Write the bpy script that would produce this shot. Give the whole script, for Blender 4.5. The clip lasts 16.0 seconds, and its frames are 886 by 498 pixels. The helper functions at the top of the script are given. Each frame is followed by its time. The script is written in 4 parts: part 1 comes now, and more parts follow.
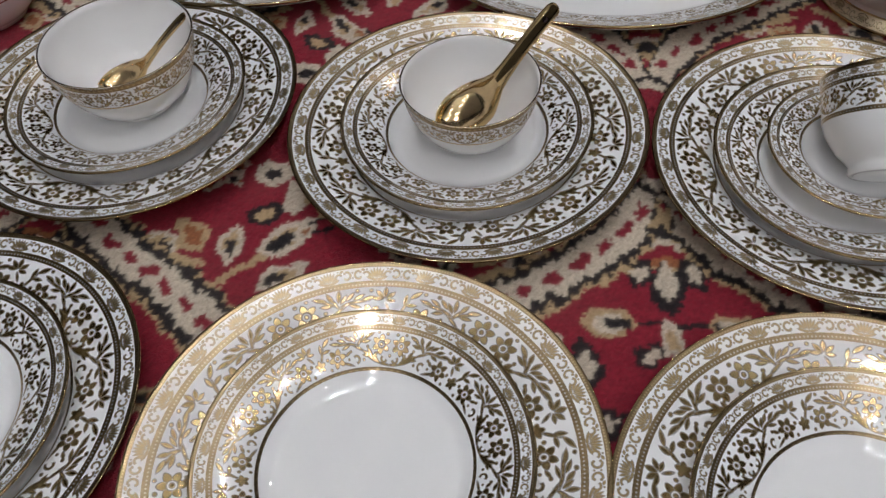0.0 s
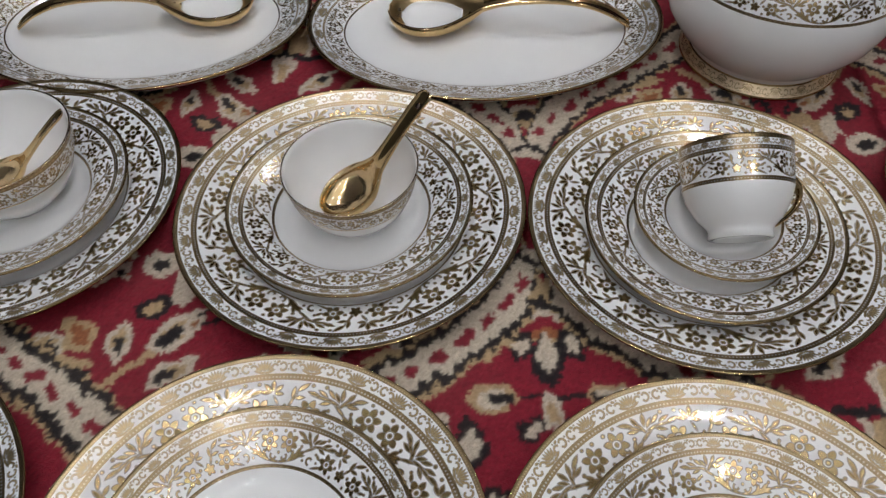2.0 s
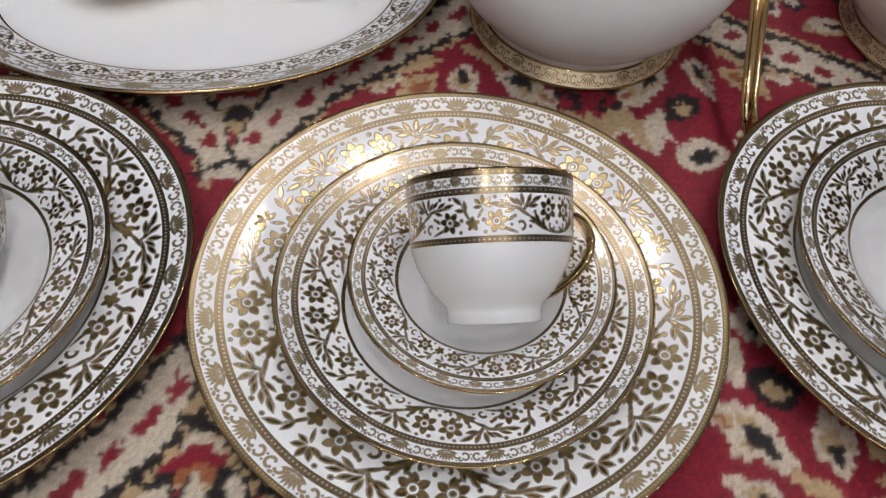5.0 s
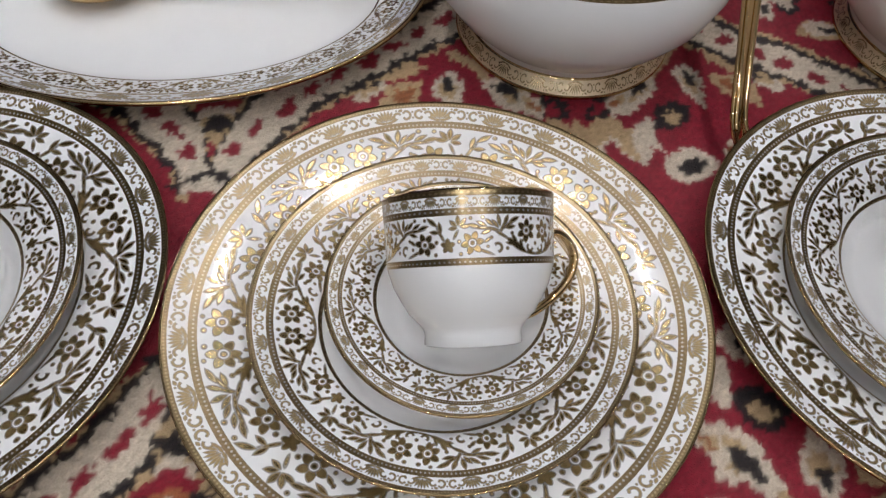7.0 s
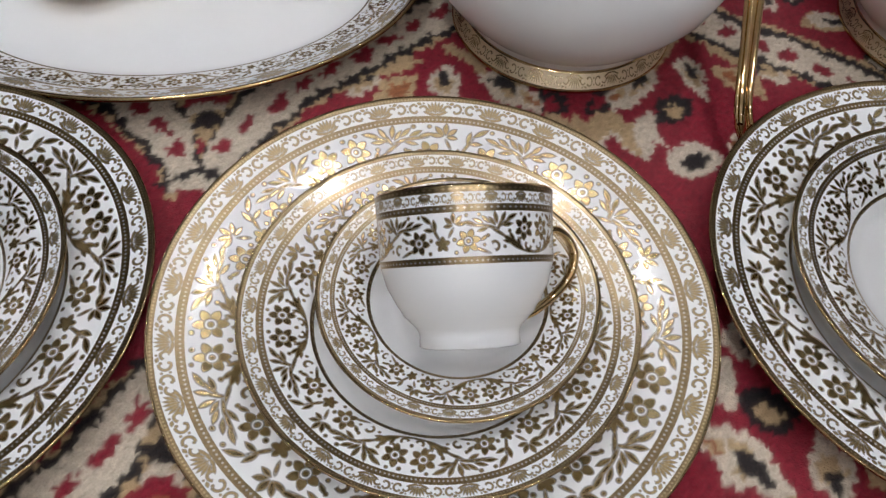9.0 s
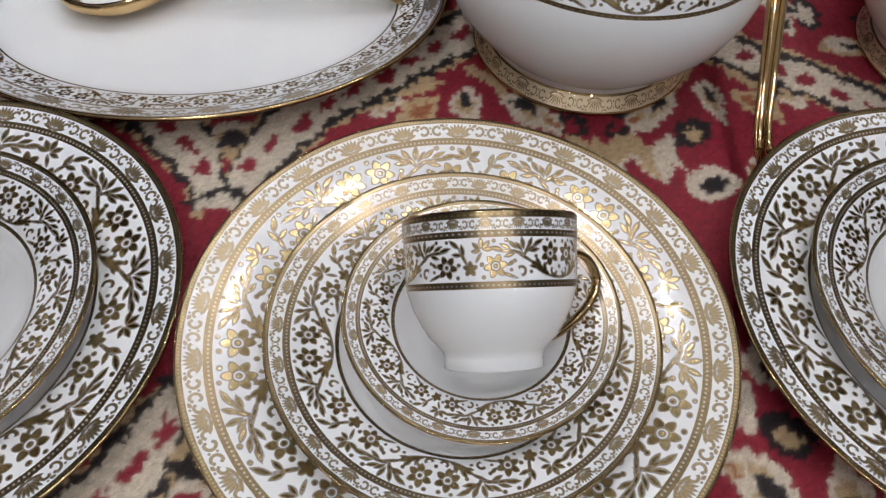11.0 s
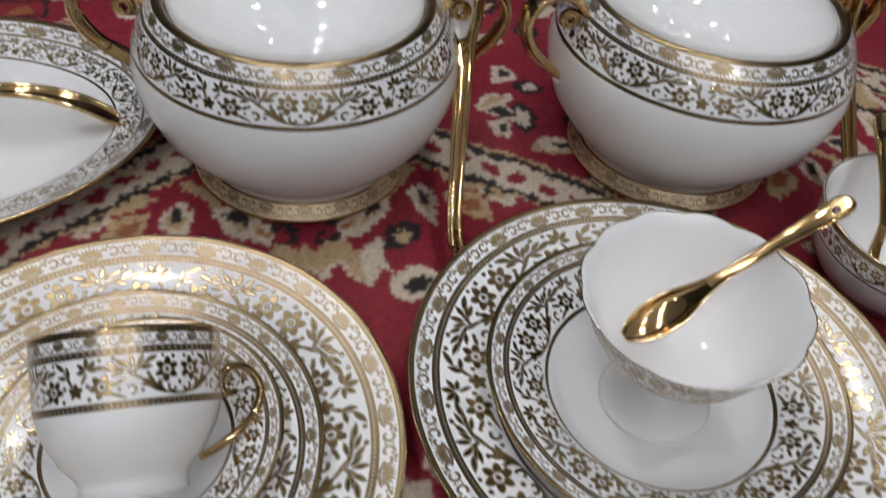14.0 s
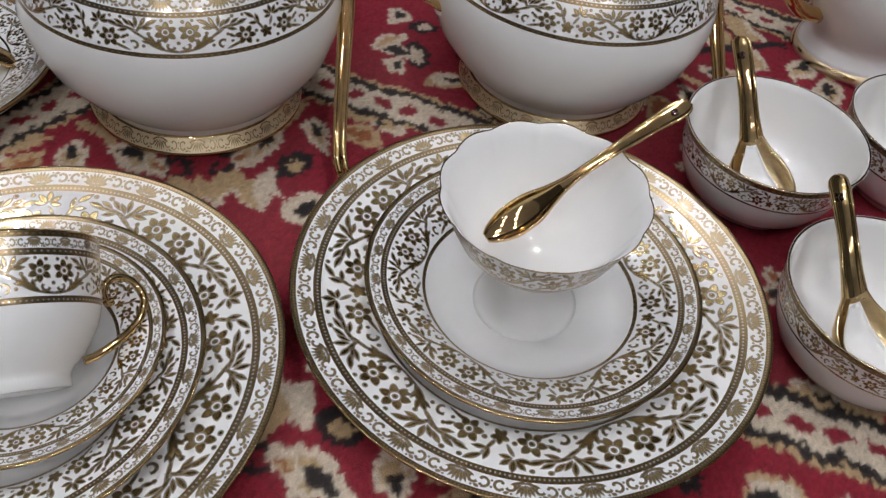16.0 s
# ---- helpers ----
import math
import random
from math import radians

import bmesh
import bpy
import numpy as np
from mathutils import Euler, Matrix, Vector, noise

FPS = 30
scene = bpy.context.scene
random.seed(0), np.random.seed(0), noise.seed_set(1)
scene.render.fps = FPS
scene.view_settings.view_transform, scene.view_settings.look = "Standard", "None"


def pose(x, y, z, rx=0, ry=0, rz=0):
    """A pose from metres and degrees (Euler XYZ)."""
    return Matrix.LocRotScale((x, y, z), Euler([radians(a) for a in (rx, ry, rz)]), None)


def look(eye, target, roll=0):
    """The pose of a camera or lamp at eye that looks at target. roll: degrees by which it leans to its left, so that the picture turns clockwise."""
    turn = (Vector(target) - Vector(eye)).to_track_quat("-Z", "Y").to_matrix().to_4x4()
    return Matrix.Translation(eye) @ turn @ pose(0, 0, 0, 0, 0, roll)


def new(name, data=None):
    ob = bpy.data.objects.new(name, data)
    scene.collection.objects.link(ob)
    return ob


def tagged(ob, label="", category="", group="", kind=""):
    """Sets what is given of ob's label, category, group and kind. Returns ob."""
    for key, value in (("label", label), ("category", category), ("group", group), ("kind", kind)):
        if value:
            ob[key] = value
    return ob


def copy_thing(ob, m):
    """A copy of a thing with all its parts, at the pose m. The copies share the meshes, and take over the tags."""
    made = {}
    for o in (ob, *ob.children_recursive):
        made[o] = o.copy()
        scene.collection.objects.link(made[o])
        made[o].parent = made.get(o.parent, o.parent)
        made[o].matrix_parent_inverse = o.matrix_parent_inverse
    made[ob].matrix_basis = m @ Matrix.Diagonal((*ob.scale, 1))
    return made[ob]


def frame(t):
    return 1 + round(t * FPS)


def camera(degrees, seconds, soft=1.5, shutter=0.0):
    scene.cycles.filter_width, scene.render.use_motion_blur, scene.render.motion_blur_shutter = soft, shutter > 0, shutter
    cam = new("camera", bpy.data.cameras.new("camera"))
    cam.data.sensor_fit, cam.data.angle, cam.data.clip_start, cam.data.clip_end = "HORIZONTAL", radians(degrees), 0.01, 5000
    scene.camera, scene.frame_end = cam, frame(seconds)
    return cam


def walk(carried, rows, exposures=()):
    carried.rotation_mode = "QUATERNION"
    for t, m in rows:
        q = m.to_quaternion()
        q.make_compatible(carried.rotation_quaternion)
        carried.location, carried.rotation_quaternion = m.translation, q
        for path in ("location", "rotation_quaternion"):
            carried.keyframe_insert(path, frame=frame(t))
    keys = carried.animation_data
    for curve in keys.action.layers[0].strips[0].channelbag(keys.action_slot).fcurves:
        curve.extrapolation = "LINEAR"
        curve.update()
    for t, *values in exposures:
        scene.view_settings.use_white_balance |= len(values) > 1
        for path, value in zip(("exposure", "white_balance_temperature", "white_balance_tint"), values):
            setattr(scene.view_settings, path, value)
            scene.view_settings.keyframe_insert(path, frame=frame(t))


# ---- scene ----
cam = camera(57.93, 16.0, soft=1.4, shutter=0.3)
PATH = [
    (0.0, (0.1686, 0.1191, 0.4380), (0.1189, 0.4255, 0.0460), -4.59),
    (0.5, (0.1839, 0.1196, 0.4426), (0.1411, 0.4188, 0.0443), -5.76),
    (1.0, (0.2044, 0.1437, 0.4445), (0.1783, 0.4361, 0.0397), -3.79),
    (1.5, (0.1990, 0.1436, 0.4809), (0.1856, 0.4484, 0.0848), -2.10),
    (2.0, (0.2029, 0.1463, 0.4785), (0.1946, 0.4629, 0.0915), -2.11),
    (2.5, (0.2388, 0.1562, 0.4466), (0.2419, 0.4751, 0.0616), -1.44),
    (3.0, (0.3085, 0.1736, 0.4332), (0.3280, 0.4887, 0.0454), 0.16),
    (3.5, (0.3371, 0.1969, 0.4160), (0.3730, 0.5091, 0.0271), 2.29),
    (4.0, (0.3393, 0.2177, 0.4068), (0.3803, 0.5196, 0.0104), 3.69),
    (4.5, (0.3453, 0.2863, 0.3755), (0.3845, 0.5797, -0.0274), 4.19),
    (4.7, (0.3496, 0.3162, 0.3641), (0.3867, 0.6061, -0.0416), 4.08),
    (7.0, (0.3689, 0.3401, 0.3648), (0.4017, 0.6226, -0.0464), 3.35),
    (7.5, (0.3666, 0.3369, 0.3681), (0.4013, 0.6198, -0.0427), 3.70),
    (8.0, (0.3704, 0.3386, 0.3610), (0.4069, 0.6185, -0.0517), 4.05),
    (8.5, (0.3758, 0.3374, 0.3606), (0.4112, 0.6196, -0.0507), 3.61),
    (9.0, (0.3718, 0.3474, 0.3543), (0.4046, 0.6290, -0.0576), 3.09),
    (9.2, (0.3676, 0.3498, 0.3565), (0.3999, 0.6322, -0.0548), 3.04),
    (11.3, (0.3628, 0.3498, 0.3625), (0.3921, 0.6384, -0.0448), 3.02),
    (11.5, (0.3677, 0.3512, 0.3647), (0.3991, 0.6488, -0.0359), 3.20),
    (12.0, (0.3780, 0.3763, 0.3966), (0.4215, 0.6975, 0.0159), 4.31),
    (12.5, (0.4238, 0.3994, 0.4098), (0.4834, 0.7368, 0.0456), 5.04),
    (13.0, (0.4568, 0.3929, 0.4115), (0.5294, 0.7380, 0.0570), 5.43),
    (13.5, (0.4678, 0.3848, 0.4109), (0.5504, 0.7289, 0.0576), 5.74),
    (14.0, (0.4815, 0.3362, 0.3682), (0.5725, 0.6672, 0.0047), 6.40),
    (14.5, (0.4918, 0.3039, 0.3523), (0.5928, 0.6233, -0.0189), 7.53),
    (15.0, (0.4980, 0.2951, 0.3556), (0.6061, 0.6094, -0.0180), 8.09),
    (15.5, (0.5122, 0.2868, 0.3681), (0.6263, 0.6010, -0.0038), 8.13),
    (16.0, (0.5161, 0.2846, 0.3670), (0.6309, 0.6000, -0.0036), 7.83),
]
walk(cam, [(t, look(eye, target, roll)) for t, eye, target, roll in PATH],
     exposures=[(0.0, -0.33, 6650, 9), (1.6, -0.34, 6650, 8), (2.4, -0.26, 6650, 8), (3.1, -0.18, 6680, 9), (3.8, -0.05, 6680, 10), (9.0, 0.0, 6580, 9), (11.5, 0.0, 6530, 9), (12.5, -0.06, 6440, 8), (13.0, -0.06, 6360, 7), (14.0, -0.14, 6560, 8), (14.7, -0.12, 6620, 9), (16.0, -0.08, 6650, 9)])

# ---- world and light ----
world = bpy.data.worlds.new("room_air")
world.use_nodes = True
world.node_tree.nodes["Background"].inputs[0].default_value = (0.9, 0.95, 1.0, 1)
world.node_tree.nodes["Background"].inputs[1].default_value = 0.02
scene.world = world
scene.view_settings.exposure = 0.0
CEILING = 2.6


# ---- small building kit ----
def part(name, bm, material, parent=None, label=""):
    me = bpy.data.meshes.new(name)
    bm.to_mesh(me)
    bm.free()
    for m in material if isinstance(material, (list, tuple)) else [material]:
        me.materials.append(m)
    ob = new(name, me)
    if parent:
        ob.parent = parent
    return tagged(ob, label)


def thing(name, label, category, group=""):
    return tagged(new(name), label, category, group)


def smooth(bm, on=True):
    for f in bm.faces:
        f.smooth = on
    return bm


def bez(p, n):
    """Catmull-Rom through the points p, n steps a span."""
    p = [Vector(q) for q in p]
    q = [2 * p[0] - p[1], *p, 2 * p[-1] - p[-2]]
    out = []
    for i in range(1, len(q) - 2):
        a, b, c, d = q[i - 1:i + 3]
        for k in range(n):
            t = k / n
            out.append(0.5 * (2 * b + (c - a) * t + (2 * a - 5 * b + 4 * c - d) * t * t + (3 * b - a - 3 * c + d) * t ** 3))
    out.append(p[-1])
    return out


def lathe(profile, seg=96, longer=0.0, wave=0.0, waves=0, wave_from=0.0):
    """Turns a profile of (radius, height, band, repeats) round z; longer draws it out along x into an oval with an even rim. A band is a material index; its u runs 0..repeats round, its v 0..1 across (1..0 where repeats is below zero)."""
    bm = bmesh.new()
    uv = bm.loops.layers.uv.new("UVMap")
    rings = []
    zs = [p[1] for p in profile]
    top = max(zs)
    for r, z, *_ in profile:
        if r < 1e-6:
            rings.append([bm.verts.new((0, 0, z))])
        else:
            ring = []
            for k in range(seg):
                a = 2 * math.pi * k / seg
                lift = max(0.0, (z - wave_from) / (top - wave_from)) ** 2 if waves else 0.0
                rr = r * (1 + wave * lift * abs(math.cos(a * waves / 2)) - wave * lift * 0.6)
                ring.append(bm.verts.new(((rr + longer * min(1.0, rr / 0.06)) * math.cos(a), rr * math.sin(a), z + (wave * 0.02 * lift * math.cos(a * waves) if waves else 0))))
            rings.append(ring)
    # v along each run of one band
    v0 = []
    i = 0
    n = len(profile) - 1
    spans = [math.hypot(profile[k + 1][0] - profile[k][0], profile[k + 1][1] - profile[k][1]) for k in range(n)]
    while i < n:
        j = i
        while j + 1 < n and profile[j + 1][2] == profile[i][2]:
            j += 1
        total = sum(spans[i:j + 1]) or 1
        s = 0
        for k in range(i, j + 1):
            v0.append((s / total, (s + spans[k]) / total))
            s += spans[k]
        i = j + 1
    for k in range(n):
        a, b = rings[k], rings[k + 1]
        band = profile[k][2]
        rep = profile[k][3] if len(profile[k]) > 3 else 1
        if rep < 0:
            rep, v0[k] = -rep, (1 - v0[k][0], 1 - v0[k][1])
        for s in range(seg):
            t = (s + 1) % seg
            u0, u1 = s / seg * rep, (s + 1) / seg * rep
            if len(a) == 1 and len(b) == 1:
                continue
            if len(a) == 1:
                vs, us = (a[0], b[s], b[t]), ((u0, v0[k][0]), (u0, v0[k][1]), (u1, v0[k][1]))
            elif len(b) == 1:
                vs, us = (a[s], b[0], a[t]), ((u0, v0[k][0]), (u0, v0[k][1]), (u1, v0[k][0]))
            else:
                vs, us = (a[s], b[s], b[t], a[t]), ((u0, v0[k][0]), (u0, v0[k][1]), (u1, v0[k][1]), (u1, v0[k][0]))
            f = bm.faces.new(vs)
            f.material_index = band
            f.smooth = True
            for loop, q in zip(f.loops, us):
                loop[uv].uv = q
    bmesh.ops.recalc_face_normals(bm, faces=bm.faces)
    return bm


def tube(points, radii, seg=12, flat=1.0, up=(0, 0, 1)):
    """A swept tube; radii one per point (width), flat: the height over the width."""
    bm = bmesh.new()
    rings = []
    pts = [Vector(p) for p in points]
    n = len(pts)
    for i, p in enumerate(pts):
        d = (pts[min(i + 1, n - 1)] - pts[max(i - 1, 0)]).normalized()
        side = d.cross(Vector(up))
        if side.length < 1e-4:
            side = d.cross(Vector((1, 0, 0)))
        side.normalize()
        u = side.cross(d)
        r = radii[i] if isinstance(radii, (list, tuple)) else radii
        fl = flat[i] if isinstance(flat, (list, tuple)) else flat
        rings.append([bm.verts.new(p + side * r * math.cos(a) + u * r * fl * math.sin(a)) for a in (2 * math.pi * k / seg for k in range(seg))])
    for a, b in zip(rings, rings[1:]):
        for k in range(seg):
            bm.faces.new((a[k], a[(k + 1) % seg], b[(k + 1) % seg], b[k]))
    bm.faces.new(rings[0][::-1])
    bm.faces.new(rings[-1])
    bmesh.ops.recalc_face_normals(bm, faces=bm.faces)
    return smooth(bm)


def box(x0, y0, z0, x1, y1, z1, bevel=0.0):
    bm = bmesh.new()
    bmesh.ops.create_cube(bm, size=1, matrix=Matrix.Translation(((x0 + x1) / 2, (y0 + y1) / 2, (z0 + z1) / 2)) @ Matrix.Diagonal((x1 - x0, y1 - y0, z1 - z0, 1)))
    if bevel:
        bmesh.ops.bevel(bm, geom=bm.edges[:], offset=bevel, segments=2, affect="EDGES")
    return bm


# ---- materials ----
class Sheet:
    """A node tree with short calls for the arithmetic of ornaments."""

    def __init__(self, name):
        self.mat = bpy.data.materials.new(name)
        self.mat.use_nodes = True
        self.t = self.mat.node_tree
        self.bsdf = self.t.nodes["Principled BSDF"]

    def put(self, socket, v):
        if isinstance(v, bpy.types.NodeSocket):
            self.t.links.new(v, socket)
        else:
            socket.default_value = v

    def m(self, op, a, b=0.0, c=0.0):
        n = self.t.nodes.new("ShaderNodeMath")
        n.operation = op
        for s, v in zip(n.inputs, (a, b, c)):
            self.put(s, v)
        return n.outputs[0]

    def at(self, vec, x, y, turn=0.0, sx=1.0, sy=1.0):
        n = self.t.nodes.new("ShaderNodeMapping")
        n.vector_type = "TEXTURE"
        self.put(n.inputs["Vector"], vec)
        n.inputs["Location"].default_value = (x, y, 0)
        n.inputs["Rotation"].default_value = (0, 0, radians(turn))
        n.inputs["Scale"].default_value = (sx, sy, 1)
        return n.outputs[0]

    def length(self, vec):
        n = self.t.nodes.new("ShaderNodeVectorMath")
        n.operation = "LENGTH"
        self.put(n.inputs[0], vec)
        return n.outputs["Value"]

    def xyz(self, vec):
        n = self.t.nodes.new("ShaderNodeSeparateXYZ")
        self.put(n.inputs[0], vec)
        return n.outputs

    def join(self, x, y):
        n = self.t.nodes.new("ShaderNodeCombineXYZ")
        self.put(n.inputs[0], x)
        self.put(n.inputs[1], y)
        return n.outputs[0]

    def oval(self, vec, x, y, sx, sy, turn=0.0):
        """Below zero inside an ellipse; the size of the value is in shape units."""
        d = self.length(self.at(vec, x, y, turn, sx, sy))
        return self.m("MULTIPLY_ADD", d, min(sx, sy), -min(sx, sy))

    def ring(self, vec, x, y, r, w):
        d = self.length(self.at(vec, x, y))
        return self.m("SUBTRACT", self.m("ABSOLUTE", self.m("SUBTRACT", d, r)), w)

    def flower(self, vec, x, y, r, petals=6, turn=0.0, eyed=True):
        q = self.at(vec, x, y, turn)
        s = self.xyz(q)
        swing = self.m("MULTIPLY", self.m("ARCTAN2", s[1], s[0]), petals / 2)
        round_tip = self.m("ABSOLUTE", self.m("COSINE", swing))
        sharp_tip = self.m("SUBTRACT", 1.0, self.m("ABSOLUTE", self.m("SINE", swing)))
        d = self.length(q)
        edge = self.m("MULTIPLY_ADD", sharp_tip, 0.11 * r, self.m("MULTIPLY_ADD", round_tip, 0.32 * r, 0.58 * r))
        body = self.m("SUBTRACT", d, edge)
        if not eyed:
            return body
        eye = self.m("SUBTRACT", 0.07 * r, self.m("ABSOLUTE", self.m("SUBTRACT", d, 0.26 * r)))
        # a fine vein cut between the petals
        vein = self.m("SUBTRACT", 0.035, self.m("MULTIPLY", round_tip, 0.5))
        cut = self.m("MINIMUM", self.m("MULTIPLY", vein, r), self.m("SUBTRACT", d, 0.3 * r))
        return self.m("MAXIMUM", self.m("MAXIMUM", body, eye), cut)

    def arc(self, vec, x, y, r, w, turn, shut):
        """A ring with an opening towards turn; shut is where the opening is cut, in radii from the middle."""
        q = self.at(vec, x, y, turn)
        band = self.m("SUBTRACT", self.m("ABSOLUTE", self.m("SUBTRACT", self.length(q), r)), w)
        return self.m("MAXIMUM", band, self.m("SUBTRACT", self.xyz(q)[0], r * shut))

    def leaf(self, vec, x, y, l, w, turn=0.0):
        """A pointed leaf; below zero inside."""
        s = self.xyz(self.at(vec, x, y, turn, l, w))
        q = self.m("MULTIPLY_ADD", s[0], s[0], self.m("ABSOLUTE", s[1]))
        return self.m("MULTIPLY_ADD", q, w, -w)

    def gather(self, low, v):
        """The union of shapes: the lesser of two, made at once."""
        return v if low is None else self.m("MINIMUM", low, v)

    def ramp(self, v, lo, hi, a=0.0, b=1.0):
        n = self.t.nodes.new("ShaderNodeMapRange")
        for s, q in zip(n.inputs, (v, lo, hi, a, b)):
            self.put(s, q)
        return n.outputs[0]

    def mix(self, f, a, b):
        n = self.t.nodes.new("ShaderNodeMix")
        n.data_type = "RGBA"
        self.put(n.inputs[0], f)
        self.put(n.inputs[6], a)
        self.put(n.inputs[7], b)
        return n.outputs[2]

    def noise(self, scale, detail=3.0, vec=None, rough=0.5):
        n = self.t.nodes.new("ShaderNodeTexNoise")
        n.inputs["Scale"].default_value = scale
        n.inputs["Detail"].default_value = detail
        n.inputs["Roughness"].default_value = rough
        if vec is None:
            vec = self.t.nodes.new("ShaderNodeTexCoord").outputs["Object"]
        self.put(n.inputs["Vector"], vec)
        return n.outputs[0]

    def uv(self):
        return self.t.nodes.new("ShaderNodeTexCoord").outputs["UV"]

    def bump(self, height, distance, strength=1.0):
        n = self.t.nodes.new("ShaderNodeBump")
        n.inputs["Strength"].default_value = strength
        n.inputs["Distance"].default_value = distance
        self.put(n.inputs["Height"], height)
        self.t.links.new(n.outputs[0], self.bsdf.inputs["Normal"])

    def set(self, **kw):
        for k, v in kw.items():
            self.put(self.bsdf.inputs[k.replace("_", " ")], v)
        return self.mat


WHITE = (0.85, 0.842, 0.835, 1)
GOLD = (0.25, 0.175, 0.09, 1)
GOLD_LIGHT = (0.70, 0.50, 0.25, 1)


def ceramic(s, mask=None, gold=GOLD, relief=0.0001, inside=None):
    """White glaze, with gilding where mask is 1: a matt printed outline, and burnished gold where inside is 1."""
    cloud = s.noise(35, 2)
    white = s.mix(s.ramp(cloud, 0.3, 0.7), WHITE, (0.83, 0.822, 0.82, 1))
    if mask is None:
        s.set(Base_Color=white, Roughness=s.ramp(cloud, 0.2, 0.8, 0.025, 0.05), IOR=1.55)
        return s.mat
    worn = s.noise(900, 2)
    tone = s.mix(s.ramp(worn, 0.35, 0.65), gold, tuple(c * 0.74 for c in gold[:3]) + (1,))
    rough = 0.38
    if inside is not None:
        patch = s.ramp(s.noise(60, 2), 0.42, 0.58)
        tone = s.mix(inside, tone, s.mix(patch, (0.40, 0.29, 0.14, 1), (0.56, 0.42, 0.215, 1)))
        rough = s.ramp(inside, 0, 1, 0.42, 0.27)
    rough = s.m("ADD", s.m("MULTIPLY", mask, s.m("SUBTRACT", rough, 0.04)), 0.04)
    s.set(Base_Color=s.mix(mask, white, tone), Metallic=mask, Roughness=rough, IOR=1.55)
    if relief:
        s.bump(mask, relief, 0.6)
    return s.mat


def floral_material(name, soft=0.014):
    """A repeat 4.5 times as long as wide, mirrored but for its middle: a bud between two flowers with a palmette on one side of it and a sprig on the other, leaf sprays, a vine that swells into acanthus, and a pair of flowers above it."""
    s = Sheet(name)
    uv = s.xyz(s.uv())
    along = s.m("MULTIPLY", s.m("SUBTRACT", s.m("FRACT", s.m("ADD", uv[0], 0.5)), 0.5), 4.48)
    whole = s.join(along, uv[1])
    q = s.join(s.m("ABSOLUTE", along), uv[1])
    low = None
    # acanthus and its lobes, the vine's arch, the stems: x, y, half-length, half-width, turn
    for px, py, l, w, turn in ((1.66, 0.29, 0.36, 0.080, 148), (1.60, 0.42, 0.15, 0.055, 118), (1.78, 0.30, 0.13, 0.050, 100), (1.50, 0.33, 0.14, 0.045, 170)):
        low = s.gather(low, s.leaf(q, px, py, l, w, turn))
    for px, py, l, turn in ((2.08, 0.110, 0.20, 172), (1.27, 0.535, 0.20, 150), (1.07, 0.66, 0.17, 165), (1.30, 0.70, 0.17, 62), (0.83, 0.69, 0.24, 176), (0.86, 0.16, 0.20, 160), (1.44, 0.75, 0.20, 30)):
        low = s.gather(low, s.oval(q, px, py, l, 0.036, turn))
    # curls: x, y, radius, opening's turn
    for px, py, r, turn, shut in ((1.17, 0.24, 0.095, 205, 0.35), (2.06, 0.24, 0.085, 60, 0.30), (1.80, 0.46, 0.075, 190, 0.35)):
        low = s.gather(low, s.arc(q, px, py, r, 0.030, turn, shut))
    for px, py, r, turn in ((0.575, 0.36, 0.275, 10), (1.945, 0.62, 0.28, 25)):
        low = s.gather(low, s.flower(q, px, py, r, 6, turn))
    low = s.gather(low, s.flower(q, 0.0, 0.31, 0.175, 5, 90, False))
    # leaves of the sprays: x, y, half-length, half-width, turn
    for px, py, l, w, turn in ((1.60, 0.87, 0.16, 0.052, 24), (1.50, 0.70, 0.14, 0.048, 10), (1.39, 0.86, 0.14, 0.050, 66), (1.21, 0.86, 0.15, 0.050, 100), (1.12, 0.78, 0.13, 0.046, 130),
                               (0.98, 0.82, 0.14, 0.048, 140), (0.90, 0.60, 0.14, 0.045, 198), (0.80, 0.79, 0.14, 0.046, 155), (0.61, 0.75, 0.16, 0.048, 168), (0.93, 0.42, 0.11, 0.042, 215)):
        low = s.gather(low, s.leaf(q, px, py, l, w, turn))
    # palmette on one side, sprig on the other
    for px, py, l, w, turn in ((0.42, 0.74, 0.13, 0.052, 5), (0.37, 0.83, 0.13, 0.056, 50), (0.26, 0.87, 0.13, 0.056, 92), (0.15, 0.81, 0.12, 0.052, 138), (0.14, 0.70, 0.11, 0.048, 185),
                               (-0.17, 0.73, 0.14, 0.050, 100), (-0.31, 0.63, 0.13, 0.048, 172), (-0.36, 0.86, 0.17, 0.054, 140)):
        low = s.gather(low, s.leaf(whole, px, py, l, w, turn))
    for px, py, l, turn in ((0.20, 0.56, 0.11, 60), (-0.15, 0.55, 0.20, 118)):
        low = s.gather(low, s.oval(whole, px, py, l, 0.034, turn))
    for px, py, r in ((2.10, 0.90, 0.044), (1.54, 0.56, 0.044), (1.41, 0.22, 0.040), (0.83, 0.93, 0.044), (1.86, 0.93, 0.036), (0.27, 0.40, 0.046), (0.30, 0.12, 0.044), (2.24, 0.33, 0.044), (1.02, 0.47, 0.040), (0.55, 0.92, 0.040), (0.93, 0.27, 0.036)):
        low = s.gather(low, s.oval(q, px, py, r, r))
    mask = s.ramp(low, soft, -soft)
    edge = s.ramp(uv[1], 0.030, 0.022)
    inside = s.ramp(low, -0.016, -0.026)
    return ceramic(s, s.m("MAXIMUM", mask, edge), GOLD, 0.0, inside)


